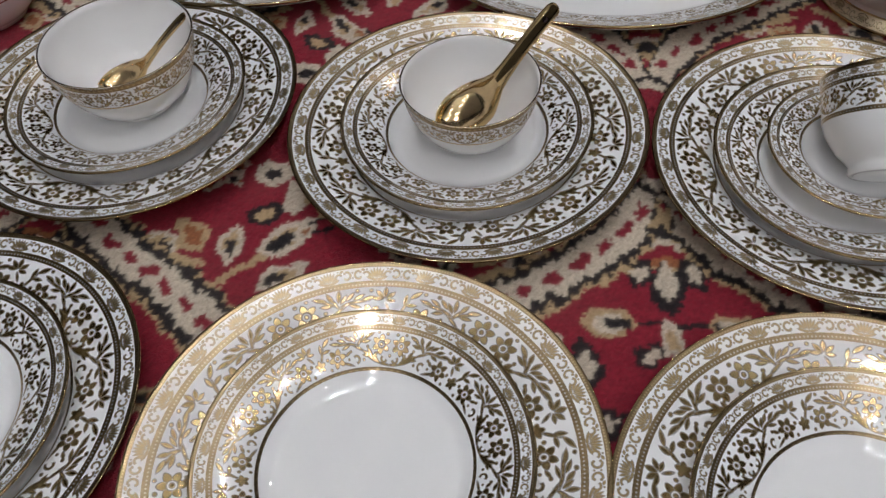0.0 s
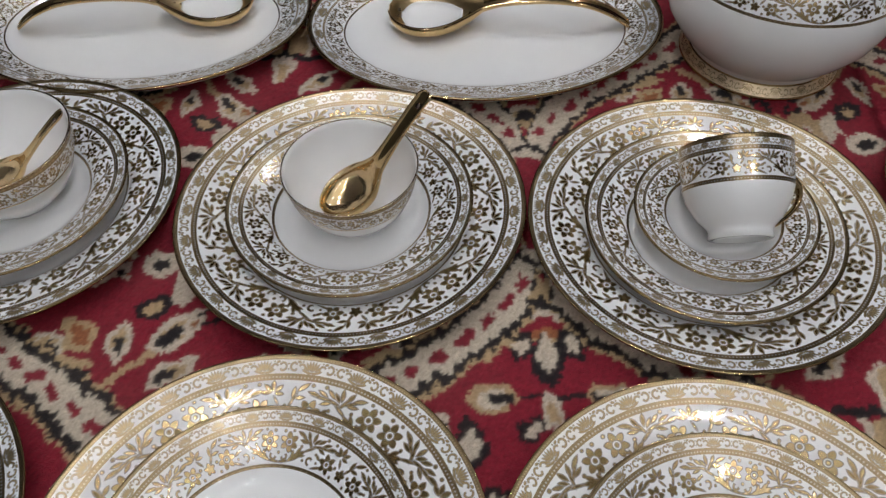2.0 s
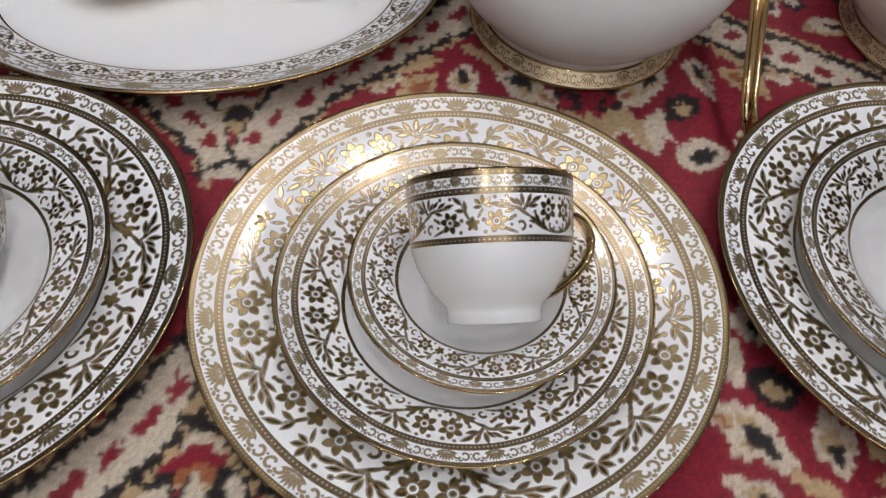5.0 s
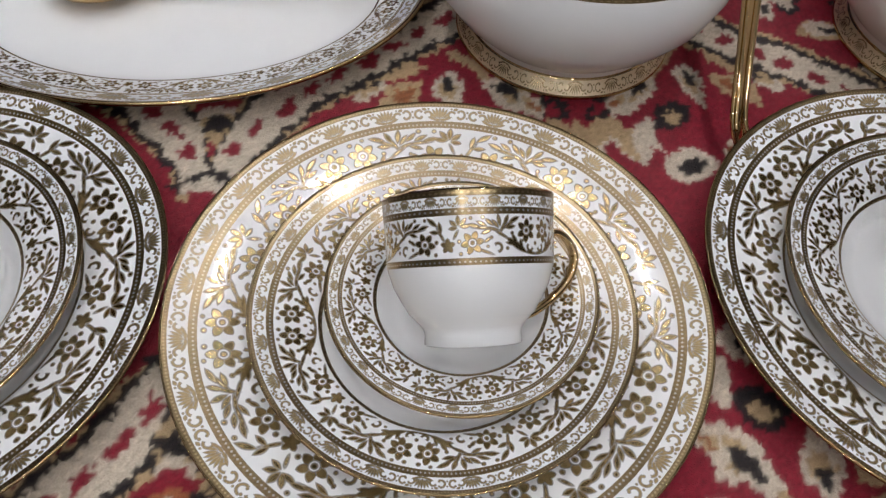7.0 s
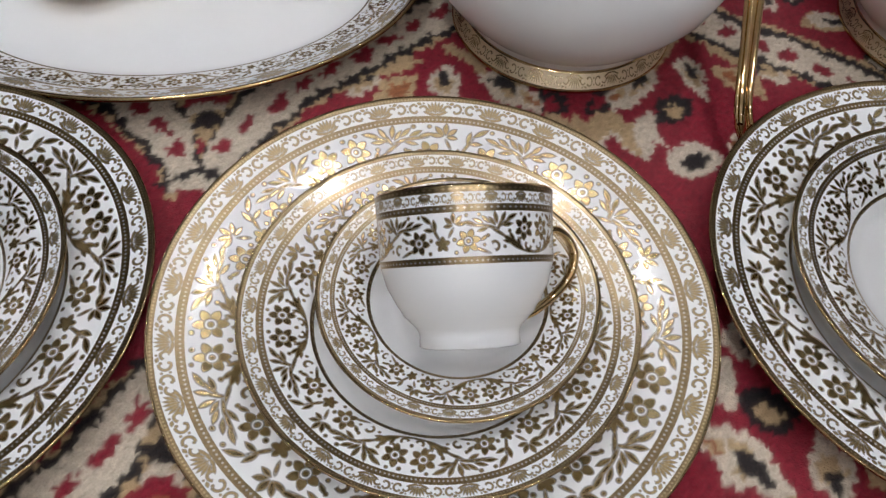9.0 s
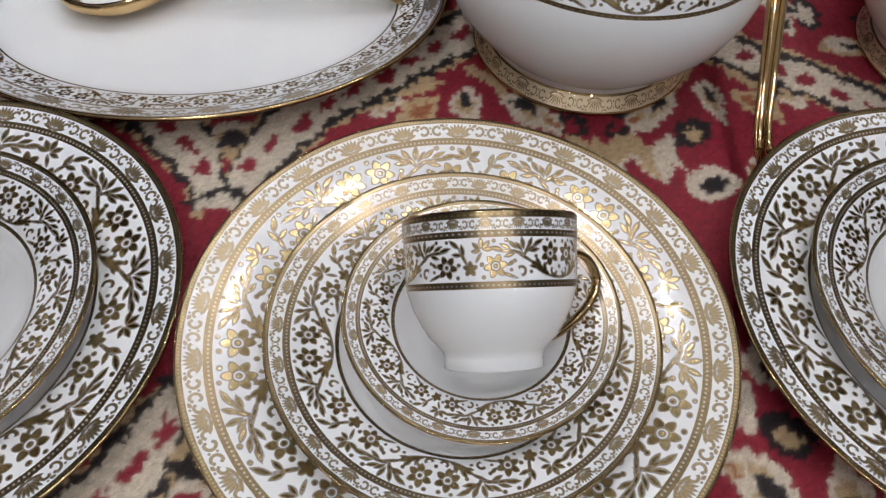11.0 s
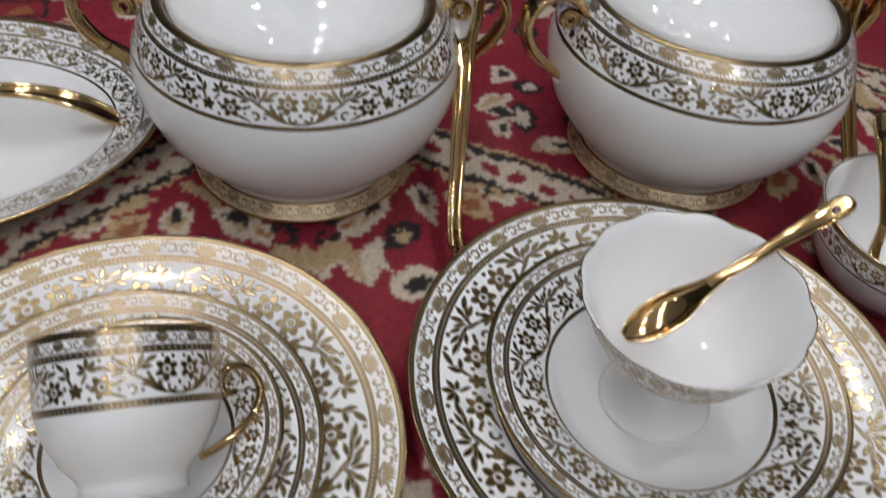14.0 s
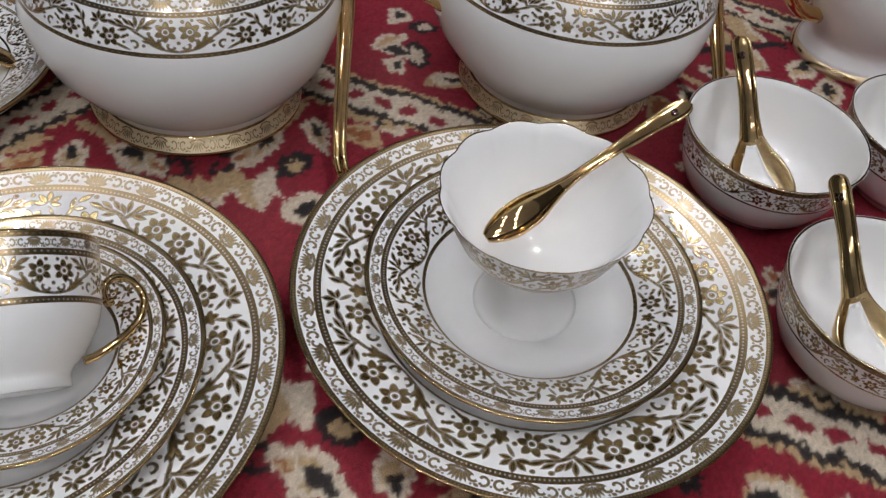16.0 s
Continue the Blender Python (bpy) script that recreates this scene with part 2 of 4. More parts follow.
def scroll_material(name, ground=None, line=(0.38, 0.275, 0.14, 1), fine=1.0):
    """An acanthus fan between paired scrolls, with two dots where the scrolls meet, on white or on a metal ground."""
    s = Sheet(name)
    uv = s.xyz(s.uv())
    q_x = s.m("MULTIPLY", s.m("PINGPONG", uv[0], 0.5), 3.5)
    q = s.join(q_x, uv[1])
    low = None
    for x, y, r, turn, shut in ((0.44, 0.50, 0.28, 5, 0.35), (0.98, 0.44, 0.23, 225, 0.25)):
        low = s.gather(low, s.arc(q, x, y, r, 0.070 * fine, turn, shut))
    for x, y, turn, l in ((1.75, 0.54, 90, 0.42), (1.59, 0.58, 102, 0.36), (1.44, 0.54, 119, 0.34), (1.30, 0.42, 138, 0.32), (1.26, 0.20, 160, 0.30), (1.55, 0.10, 176, 0.26), (0.76, 0.84, 160, 0.16)):
        low = s.gather(low, s.leaf(q, x, y, l, 0.090 * fine, turn))
    for x, y, r in ((0.0, 0.30, 0.060), (0.0, 0.70, 0.060), (0.56, 0.70, 0.080), (0.56, 0.30, 0.080), (1.02, 0.86, 0.055)):
        low = s.gather(low, s.oval(q, x, y, r, r))
    mask = s.ramp(low, 0.03, -0.03)
    if ground:
        s.set(Base_Color=s.mix(mask, ground, line), Metallic=s.ramp(mask, 0, 1, 0.55, 0.9), Roughness=s.ramp(mask, 0, 1, 0.42, 0.25))
        return s.mat
    return ceramic(s, mask, line, 0.0)


def beaded_material(name, dots=True):
    """Gilded strip with a row of small pale teeth."""
    s = Sheet(name)
    uv = s.xyz(s.uv())
    tooth = s.m("SUBTRACT", s.m("PINGPONG", uv[0], 0.5), s.m("MULTIPLY", s.m("ABSOLUTE", s.m("SUBTRACT", uv[1], 0.45)), 1.6))
    hole = s.ramp(tooth, 0.18, 0.25, 0.0, 0.5) if dots else 0.0
    twist = s.m("SINE", s.m("MULTIPLY", s.m("ADD", uv[0], uv[1]), 2 * math.pi))
    gold = s.mix(s.ramp(s.noise(700, 2), 0.35, 0.65), (0.31, 0.222, 0.118, 1), (0.225, 0.16, 0.085, 1))
    if not dots:
        gold = s.mix(s.ramp(tooth, 0.10, 0.20, 0.0, 0.6), gold, (0.60, 0.45, 0.26, 1))
    s.set(Base_Color=s.mix(hole, gold, WHITE), Metallic=s.ramp(hole, 0, 1, 1, 0), Roughness=0.30)
    if not dots:
        s.bump(twist, 0.00003, 0.4)
    return s.mat


def gold_material(name, colour=GOLD_LIGHT, rough=0.06, chased=0.0):
    s = Sheet(name)
    n = s.noise(160, 3)
    s.set(Base_Color=s.mix(s.ramp(n, 0.3, 0.7), colour, tuple(c * 0.85 for c in colour[:3]) + (1,)), Metallic=1.0, Roughness=s.ramp(n, 0.3, 0.7, rough, rough * 1.6))
    if chased:
        s.bump(s.noise(chased, 2), 0.0006, 0.5)
    return s.mat


def plain_material(name, colour, rough=0.6, scale=30.0, spread=0.25, relief=0.0):
    s = Sheet(name)
    n = s.noise(scale, 4)
    s.set(Base_Color=s.mix(s.ramp(n, 0.3, 0.7), colour, tuple(c * (1 - spread) for c in colour[:3]) + (1,)), Roughness=s.ramp(n, 0.3, 0.7, rough * 0.85, min(1.0, rough * 1.15)))
    if relief:
        s.bump(s.noise(scale * 6, 3), relief)
    return s.mat


M_WHITE = ceramic(Sheet("white_glaze"))
M_FLORAL = floral_material("floral_gilding")
M_SCROLL = scroll_material("scroll_gilding")
M_MEDAL = scroll_material("medallion_gilding", (0.62, 0.51, 0.37, 1), (0.10, 0.062, 0.03, 1), 0.5)
M_BROWN = gold_material("dark_bronze_lustre", (0.15, 0.105, 0.105, 1), 0.2)
M_BEAD = beaded_material("beaded_gilding")
M_EDGE = gold_material("burnished_edge", (0.46, 0.325, 0.165, 1), 0.16)
M_TWIST = beaded_material("twisted_gilding", False)
M_GOLD = gold_material("polished_gold")
M_FOOT = scroll_material("foot_gilding", (0.78, 0.64, 0.43, 1), (0.42, 0.30, 0.15, 1), 0.6)
BANDS = [M_WHITE, M_FLORAL, M_SCROLL, M_BEAD, M_TWIST, M_GOLD, M_EDGE]
W_, F_, S_, B_, T_, G_, E_ = range(7)

# ---- the room, out of view: floor, walls, ceiling, lamps ----
M_FLOOR = plain_material("grey_screed", (0.45, 0.44, 0.43, 1), 0.7, 6.0)
# unseen side and north walls are kept dark so the gilding mirrors dark
M_WALL = plain_material("wall_paint", (0.09, 0.088, 0.09, 1), 0.8, 3.0, 0.1)
# unseen south wall, added as a pale reflector that fills the fronts
M_FILL = plain_material("pale_fill_wall", (0.78, 0.775, 0.78, 1), 0.8, 3.0, 0.1)
M_BACK = plain_material("dark_unseen_wall", (0.035, 0.028, 0.032, 1), 0.9, 12.0)
M_CEIL = plain_material("ceiling_paint", (0.80, 0.80, 0.80, 1), 0.9, 3.0, 0.06)
X0, X1, Y0, Y1 = -2.4, 3.2, -5.2, 2.2
for name, b, m in (("floor", (X0, Y0, -0.15, X1, Y1, -0.012), M_FLOOR), ("wall_north", (X0, Y1, -0.15, X1, Y1 + 0.12, CEILING), M_BACK), ("fill_wall_south", (X0, Y0 - 0.12, -0.15, X1, Y0, CEILING), M_FILL),
                   ("wall_west", (X0 - 0.12, Y0 - 0.12, -0.15, X0, Y1 + 0.12, CEILING), M_WALL), ("wall_east", (X1, Y0 - 0.12, -0.15, X1 + 0.12, Y1 + 0.12, CEILING), M_WALL), ("ceiling", (X0 - 0.12, Y0 - 0.12, CEILING, X1 + 0.12, Y1 + 0.12, CEILING + 0.1), M_CEIL)):
    tagged(part(name, box(*b), m), kind="structure")


def lamp_material(name, power):
    s = Sheet(name)
    s.set(Base_Color=(0.9, 0.9, 0.9, 1), Emission_Color=(0.92, 0.94, 1.0, 1), Emission_Strength=power)
    return s.mat


M_PANEL = lamp_material("lit_diffuser", 202.0)
M_ALU = plain_material("white_lamp_frame", (0.8, 0.8, 0.8, 1), 0.5)
# rows at -1.80 and -3.20 are added fill, for more light from the south
LAMPS = [(x, y) for x in (-0.20, 1.05) for y in (1.85, 0.98, 0.10, -0.78, -1.80)] + [(x, -3.20) for x in (-1.60, -0.20, 1.05, 2.40)]
for x, y in LAMPS:
    lamp = thing("ceiling_lamp", "square white recessed ceiling lamp with a lit diffuser", "ceiling lamp", "ceiling lamps")
    part("frame", box(-0.075, -0.075, -0.03, 0.075, 0.075, 0.0, 0.004), M_ALU, lamp)
    part("diffuser", box(-0.055, -0.055, -0.034, 0.055, 0.055, -0.031), M_PANEL, lamp)
    lamp.matrix_basis = pose(x, y, CEILING)

# ---- the carpet: knots of dyed wool, drawn on an ogee lattice ----
def carpet_colours(x, y):
    """The dye of each knot, as an index: 0 red, 1 cream, 2 black, 3 tan, 4 rust, 5 dark red."""
    wob = 0.0011 * (np.sin(x * 173 + 2.1 * np.sin(y * 91)) + np.sin(y * 211 + 1.7 * np.sin(x * 67)))
    wob2 = 0.0011 * (np.sin(y * 157 + 1.3 * np.sin(x * 119)) + np.sin(x * 233 + 0.8 * np.sin(y * 143)))
    # rows of knots give every edge its small steps
    x, y = x + wob, y + wob2
    x, y = np.floor(x / 0.0030) * 0.0030 + 0.0015, np.floor(y / 0.0034) * 0.0034 + 0.0017
    half, tall = 0.225, 0.34
    d = np.abs((x - 0.265 + half) % (2 * half) - half)
    g = np.abs((y - 0.587 + tall) % (2 * tall) - tall)
    e = half - d
    low = np.interp(d, (0, 0.004, 0.011, 0.026, 0.048, 0.074, 0.097, 0.136, 0.17, 0.2, 0.215, 0.225), (0.066, 0.081, 0.109, 0.128, 0.144, 0.164, 0.176, 0.210, 0.238, 0.268, 0.295, 0.34))
    up = np.interp(d, (0, 0.010, 0.026, 0.06, 0.09, 0.131, 0.162, 0.197, 0.212, 0.225), (0.0, 0.045, 0.074, 0.115, 0.137, 0.164, 0.187, 0.226, 0.25, 0.262))
    slope = 0.62
    c = np.zeros(x.shape, int)

    def oval(u, v, a, b, turn=0.0):
        s, k = math.sin(radians(turn)), math.cos(radians(turn))
        return np.hypot((u * k + v * s) / a, (v * k - u * s) / b)

    def dart(u, v, a, b, turn):
        s, k = math.sin(radians(turn)), math.cos(radians(turn))
        return (np.abs((u * k + v * s) / a) ** 1.3 + np.abs((v * k - u * s) / b) ** 1.3) ** 0.77

    def paint(where, colour):
        c[where] = colour

    def leaf(u, v, u0, v0, u1, v1, w, core=3, rim=1, heart=2):
        turn = math.degrees(math.atan2(v1 - v0, u1 - u0))
        ln = math.hypot(u1 - u0, v1 - v0) / 2
        q = dart(u - (u0 + u1) / 2, v - (v0 + v1) / 2, ln * 1.12, w * 1.18, turn)
        paint(q < 1.0, rim)
        paint(q < 0.55, core)
        q2 = oval(u - (u0 * 0.62 + u1 * 0.38), v - (v0 * 0.62 + v1 * 0.38), ln * 0.42, w * 0.42, turn)
        paint(q2 < 1.0, heart)

    def stroke(u, v, u0, v0, u1, v1, w, colour):
        k = np.clip(((u - u0) * (u1 - u0) + (v - v0) * (v1 - v0)) / ((u1 - u0) ** 2 + (v1 - v0) ** 2), 0, 1)
        paint(np.hypot(u - u0 - k * (u1 - u0), v - v0 - k * (v1 - v0)) < w, colour)

    # field between the bands: sprays of leaves, eyes, a winged palmette and a vase
    leaf(e, g, 0.056, 0.141, 0.024, 0.103, 0.0105)
    stroke(e, g, 0.076, 0.163, 0.055, 0.140, 0.0034, 3)
    leaf(e, g, 0.078, 0.146, 0.081, 0.113, 0.0085)
    leaf(e, g, 0.098, 0.137, 0.121, 0.110, 0.0105, 4, 3, 4)
    leaf(e, g, 0.050, 0.168, 0.022, 0.144, 0.0090)
    leaf(e, g, 0.118, 0.140, 0.140, 0.122, 0.0070)
    stroke(e, g, 0.098, 0.150, 0.118, 0.140, 0.0030, 3)
    q = oval(e - 0.060, g - 0.100, 0.0155, 0.0105, 30)
    paint(q < 1.0, 2)
    paint(q < 0.5, 3)
    q = oval(e - 0.063, g - 0.059, 0.0160, 0.0135)
    paint(q < 1.0, 1)
    paint(q < 0.48, 2)
    q = np.abs(g - 0.082 + 0.25 * (e - 0.03) + 0.006 * np.sin(e * 260))
    paint((q < 0.0125) & (e < 0.043), 3)
    paint((q < 0.0135) & (e > 0.033) & (e < 0.048), 1)
    paint((q > 0.009) & (q < 0.0125) & (e < 0.043) & (g < 0.085), 1)
    leaf(e, g, 0.006, 0.100, 0.026, 0.118, 0.0075, 0, 2, 0)
    leaf(e, g, 0.020, 0.108, 0.036, 0.122, 0.0060, 3, 1, 4)
    paint(oval(e, g - 0.178, 0.0105, 0.022) < 1.0, 1)
    paint(oval(e, g - 0.172, 0.0055, 0.013) < 1.0, 3)
    stroke(e, g, 0.0, 0.202, 0.014, 0.193, 0.0036, 2)
    stroke(e, g, 0.014, 0.193, 0.040, 0.192, 0.0030, 2)
    paint((e > 0.003) & (e < 0.026 - 0.1 * (g - 0.2)) & (g > 0.2) & (g < 0.24) & (g - 0.2 > 0.5 * np.abs(e - 0.014) - 0.004), 3)
    paint((e > 0.021) & (e < 0.027) & (g > 0.196) & (g < 0.236), 1)
    stroke(e, g, 0.0, 0.200, 0.0, 0.222, 0.0024, 2)
    q = oval(e - 0.066, g - 0.064 - 0.05, 0.001, 0.001)
    for k in range(5):
        a = radians(72 * k)
        leaf(e, g, 0.104 + 0.006 * math.cos(a), 0.060 + 0.006 * math.sin(a), 0.104 + 0.021 * math.cos(a), 0.060 + 0.021 * math.sin(a), 0.0068, 4, 1, 2)
    paint(oval(e - 0.104, g - 0.060, 0.006, 0.006) < 1, 4)

    # field beyond the bands: hanging flower, buds on a bar, a large palmette
    paint((d < 0.026) & (g < 0.136) & (g > 0.085), 3)
    paint(oval(d, g - 0.103, 0.0075, 0.0075) < 1, 2)
    paint(oval(d, g - 0.114, 0.012, 0.0050) < 1, 1)
    paint(oval(d, g - 0.121, 0.018, 0.0055) < 1, 0)
    paint(oval(d, g - 0.128, 0.019, 0.0040) < 1, 4)
    leaf(d, g, 0.013, 0.126, 0.024, 0.150, 0.0085, 1, 2, 1)
    paint(oval(d, g - 0.150, 0.0105, 0.021) < 1, 2)
    paint(oval(d, g - 0.145, 0.0062, 0.0165) < 1, 1)
    stroke(d, g, 0.0, 0.178, 0.036, 0.178, 0.0026, 2)
    q = oval(d - 0.040, g - 0.179, 0.0150, 0.0095)
    paint(q < 1.15, 3)
    paint(q < 0.85, 1)
    paint(oval(d - 0.034, g - 0.179, 0.0085, 0.0038) < 1, 2)
    paint(oval(d, g - 0.190, 0.0085, 0.0150) < 1, 1)
    paint(oval(d, g - 0.192, 0.0050, 0.0085) < 1, 3)
    leaf(d, g, 0.008, 0.196, 0.024, 0.208, 0.0070, 1, 2, 1)
    leaf(d, g, 0.056, 0.196, 0.055, 0.232, 0.0105, 1, 2, 1)
    paint(oval(d - 0.074, g - 0.200, 0.0085, 0.011) < 1, 1)
    paint(oval(d - 0.073, g - 0.201, 0.0045, 0.0055) < 1, 2)
    q = oval(d - 0.071, g - 0.222, 0.018, 0.0085, 35)
    paint(q < 1, 1)
    paint(q < 0.6, 2)
    leaf(d, g, 0.030, 0.246, 0.052, 0.254, 0.0085, 1, 2, 1)
    plain = c.copy()
    for k in range(7):
        a = radians(-20 + 18 * k)
        leaf(d, g, 0.020 * math.cos(a), 0.256 - 0.020 * math.sin(a), 0.066 * math.cos(a), 0.256 - 0.056 * math.sin(a), 0.0074, 1, 1, 4 if k % 2 else 3)
    for k in range(3):
        a = radians(16 + 36 * k)
        paint(oval(d - 0.076 * math.cos(a), g - 0.256 + 0.064 * math.sin(a), 0.009, 0.0080) < 1, 2)
    paint(oval(d, g - 0.256, 0.0125, 0.0120) < 1, 2)
    leaf(d, g, 0.084, 0.246, 0.128, 0.236, 0.0160, 1, 3, 1)
    paint((d < 0.036) & (g > 0.278) & (g < 0.306), 2)
    paint((d < 0.032) & (g > 0.282) & (g < 0.302), 0)
    paint(oval(d - 0.014, g - 0.293, 0.010, 0.0050) < 1, 4)
    # that fan stands in the end border alone
    c[y < 0.925] = plain[y < 0.925]
    leaf(d, g, 0.050, 0.276, 0.066, 0.262, 0.0105, 1, 1, 2)
    leaf(d, g, 0.060, 0.240, 0.086, 0.228, 0.0085, 3, 1, 3)
    leaf(d, g, 0.090, 0.305, 0.118, 0.296, 0.0105, 3, 1, 2)
    leaf(d, g, 0.112, 0.250, 0.140, 0.262, 0.0085, 4, 3, 2)
    leaf(d, g, 0.046, 0.312, 0.070, 0.324, 0.0075, 3, 1, 4)

    # the rosette that stands in the border
    rx, ry = x - 0.738, y - 0.958
    near = np.hypot(rx, ry) < 0.050
    paint(near, 0)
    for turn, far in ((40, 0.058), (140, 0.060), (222, 0.060), (318, 0.058), (180, 0.066), (0, 0.064)):
        a = radians(turn)
        paint(oval(rx - far * math.cos(a), ry - far * math.sin(a), 0.0165, 0.0085, turn + 50) < 1, 2)
        paint(oval(rx - far * 1.04 * math.cos(a), ry - far * 1.04 * math.sin(a), 0.0070, 0.0030, turn + 50) < 1, 3)
    for k in range(6):
        a = radians(60 * k + 20)
        q = oval(rx - 0.027 * math.cos(a), ry - 0.027 * math.sin(a), 0.0155, 0.0105, 60 * k + 20)
        paint(q < 1, 1)
    paint(np.hypot(rx, ry) < 0.011, 2)
    paint(np.hypot(rx, ry) < 0.006, 0)

    # the bands themselves: tan fringe, stepped black edges, cream ground, paired red lozenges
    inside = (g > up) & (g < low)
    paint((g > up - 0.0070) & (g < low + 0.0085), 3)
    paint(inside, 1)
    step = 0.0010 * np.sign(np.sin(d * 520))
    paint(np.abs(g - low + step) < 0.0042 + 0.0008 * np.cos(d * 1040), 2)
    paint((np.abs(g - up + step) < 0.0039 + 0.0008 * np.cos(d * 1040)) & (d > 0.012), 2)
    mid = (up + low) / 2
    run = (d * 1.18 + 0.35 * g) % 0.0255
    spot = np.hypot((run - 0.0125) / 0.0088, (g - mid) / 0.0062)
    paint(inside & (spot < 1.0) & (d > 0.014) & (np.abs(g - mid) < 0.25 * (low - up)), 0)
    spot = (np.abs(d - 0.0135) / 0.0052 + np.abs(g - 0.082) / 0.009)
    paint(spot < 1, 0)
    # arrowheads where the bands run together
    paint((g < 0.066) & (g > 0.052) & (np.abs(d - (0.066 - g) * 1.6) < 0.0055), 2)
    paint((g < 0.050) & (d < 0.010), 0)
    return c


def make_carpet():
    knot, x0, x1, y0, y1 = 0.0019, -0.62, 1.40, -0.04, 1.38
    nx, ny = round((x1 - x0) / knot), round((y1 - y0) / knot)
    gx, gy = np.meshgrid(x0 + knot * np.arange(nx + 1), y0 + knot * np.arange(ny + 1))
    index = carpet_colours(gx, gy)
    dyes = np.array([(0.255, 0.017, 0.032), (0.61, 0.52, 0.41), (0.018, 0.016, 0.018), (0.48, 0.34, 0.19), (0.33, 0.12, 0.05), (0.12, 0.012, 0.02)])
    rng = np.random.default_rng(5)
    # a loose knot now and then takes its neighbour's dye
    sh = rng.integers(-1, 2, index.shape)
    loose = rng.random(index.shape) < 0.04
    rolled = np.where(sh > 0, np.roll(index, 1, 0), np.where(sh < 0, np.roll(index, -1, 0), np.roll(index, 1, 1)))
    index = np.where(loose, rolled, index)
    dyed = dyes[index]
    # the tufts lean into each other
    soft = (np.roll(dyed, 1, 0) + np.roll(dyed, -1, 0) + np.roll(dyed, 1, 1) + np.roll(dyed, -1, 1)) / 4
    rgb = (0.78 * dyed + 0.22 * soft) * (1 + 0.10 * rng.standard_normal((ny + 1, nx + 1, 1))).clip(0.55, 1.5)
    vx, vy = np.meshgrid(x0 + knot * np.arange(nx + 1), y0 + knot * np.arange(ny + 1))
    vz = 0.0004 * rng.standard_normal(vx.shape) - 0.0004
    vx = vx + 0.0004 * rng.standard_normal(vx.shape)
    vy = vy + 0.0004 * rng.standard_normal(vx.shape)
    me = bpy.data.meshes.new("carpet")
    n = (nx + 1) * (ny + 1)
    me.vertices.add(n)
    me.vertices.foreach_set("co", np.stack((vx, vy, vz), -1).astype(np.float32).ravel())
    a = (np.arange(ny)[:, None] * (nx + 1) + np.arange(nx)[None, :]).ravel()
    quads = np.stack((a, a + 1, a + nx + 2, a + nx + 1), -1).astype(np.int32)
    me.loops.add(quads.size)
    me.loops.foreach_set("vertex_index", quads.ravel())
    me.polygons.add(len(quads))
    me.polygons.foreach_set("loop_start", np.arange(0, quads.size, 4, dtype=np.int32))
    me.update(calc_edges=True)
    attr = me.attributes.new("dye", "FLOAT_COLOR", "POINT")
    attr.data.foreach_set("color", np.concatenate((rgb.reshape(-1, 3), np.ones((n, 1))), 1).astype(np.float32).ravel())
    s = Sheet("wool_pile")
    node = s.t.nodes.new("ShaderNodeAttribute")
    node.attribute_name = "dye"
    fuzz = s.noise(900, 3)
    wear = s.noise(9, 4)
    tint = s.mix(s.ramp(fuzz, 0.3, 0.7, 0.0, 0.18), node.outputs["Color"], (0.06, 0.035, 0.03, 1))
    tint = s.mix(s.ramp(wear, 0.45, 0.75, 0.0, 0.06), tint, (0.42, 0.34, 0.28, 1))
    s.set(Base_Color=tint, Roughness=0.95, Sheen_Weight=0.02, Sheen_Roughness=0.6, Specular_IOR_Level=0.15)
    s.bump(fuzz, 0.0014, 0.8)
    me.materials.append(s.mat)
    return tagged(new("carpet", me), "red wool carpet with a cream-banded ogee lattice and small flowers", "carpet")


make_carpet()


# ---- spoons and ladles ----
def dish(stations, thick=0.0016, n=10, closed=(True, True)):
    """A trough with a wall: stations of (x, half width, edge height, depth), the inside with material 0, the outside and the lip with material 1."""
    bm = bmesh.new()
    inner, outer = [], []
    for x, w, z, dep in stations:
        row_i, row_o = [], []
        for k in range(n + 1):
            a = math.pi * k / n
            y = -math.cos(a)
            fall = dep * math.sin(a) ** 0.8 if 0 < k < n else 0.0
            row_i.append(bm.verts.new((x, y * max(w - thick, w * 0.4), z - fall)))
            row_o.append(bm.verts.new((x, y * w, z - fall - (thick if 0 < k < n else thick * 0.3))))
        inner.append(row_i)
        outer.append(row_o)
    for a, b in zip(inner, inner[1:]):
        for k in range(n):
            bm.faces.new((a[k], b[k], b[k + 1], a[k + 1])).material_index = 0
    for a, b in zip(outer, outer[1:]):
        for k in range(n):
            bm.faces.new((a[k + 1], b[k + 1], b[k], a[k])).material_index = 1
    for i, o in ((0, 0), (n, n)):
        for p in range(len(stations) - 1):
            bm.faces.new((inner[p][i], inner[p + 1][i], outer[p + 1][i], outer[p][i])).material_index = 1
    for end, on in ((0, closed[0]), (-1, closed[1])):
        if on:
            for k in range(n):
                bm.faces.new((inner[end][k], inner[end][k + 1], outer[end][k + 1], outer[end][k])).material_index = 1
    bmesh.ops.recalc_face_normals(bm, faces=bm.faces)
    return smooth(bm)


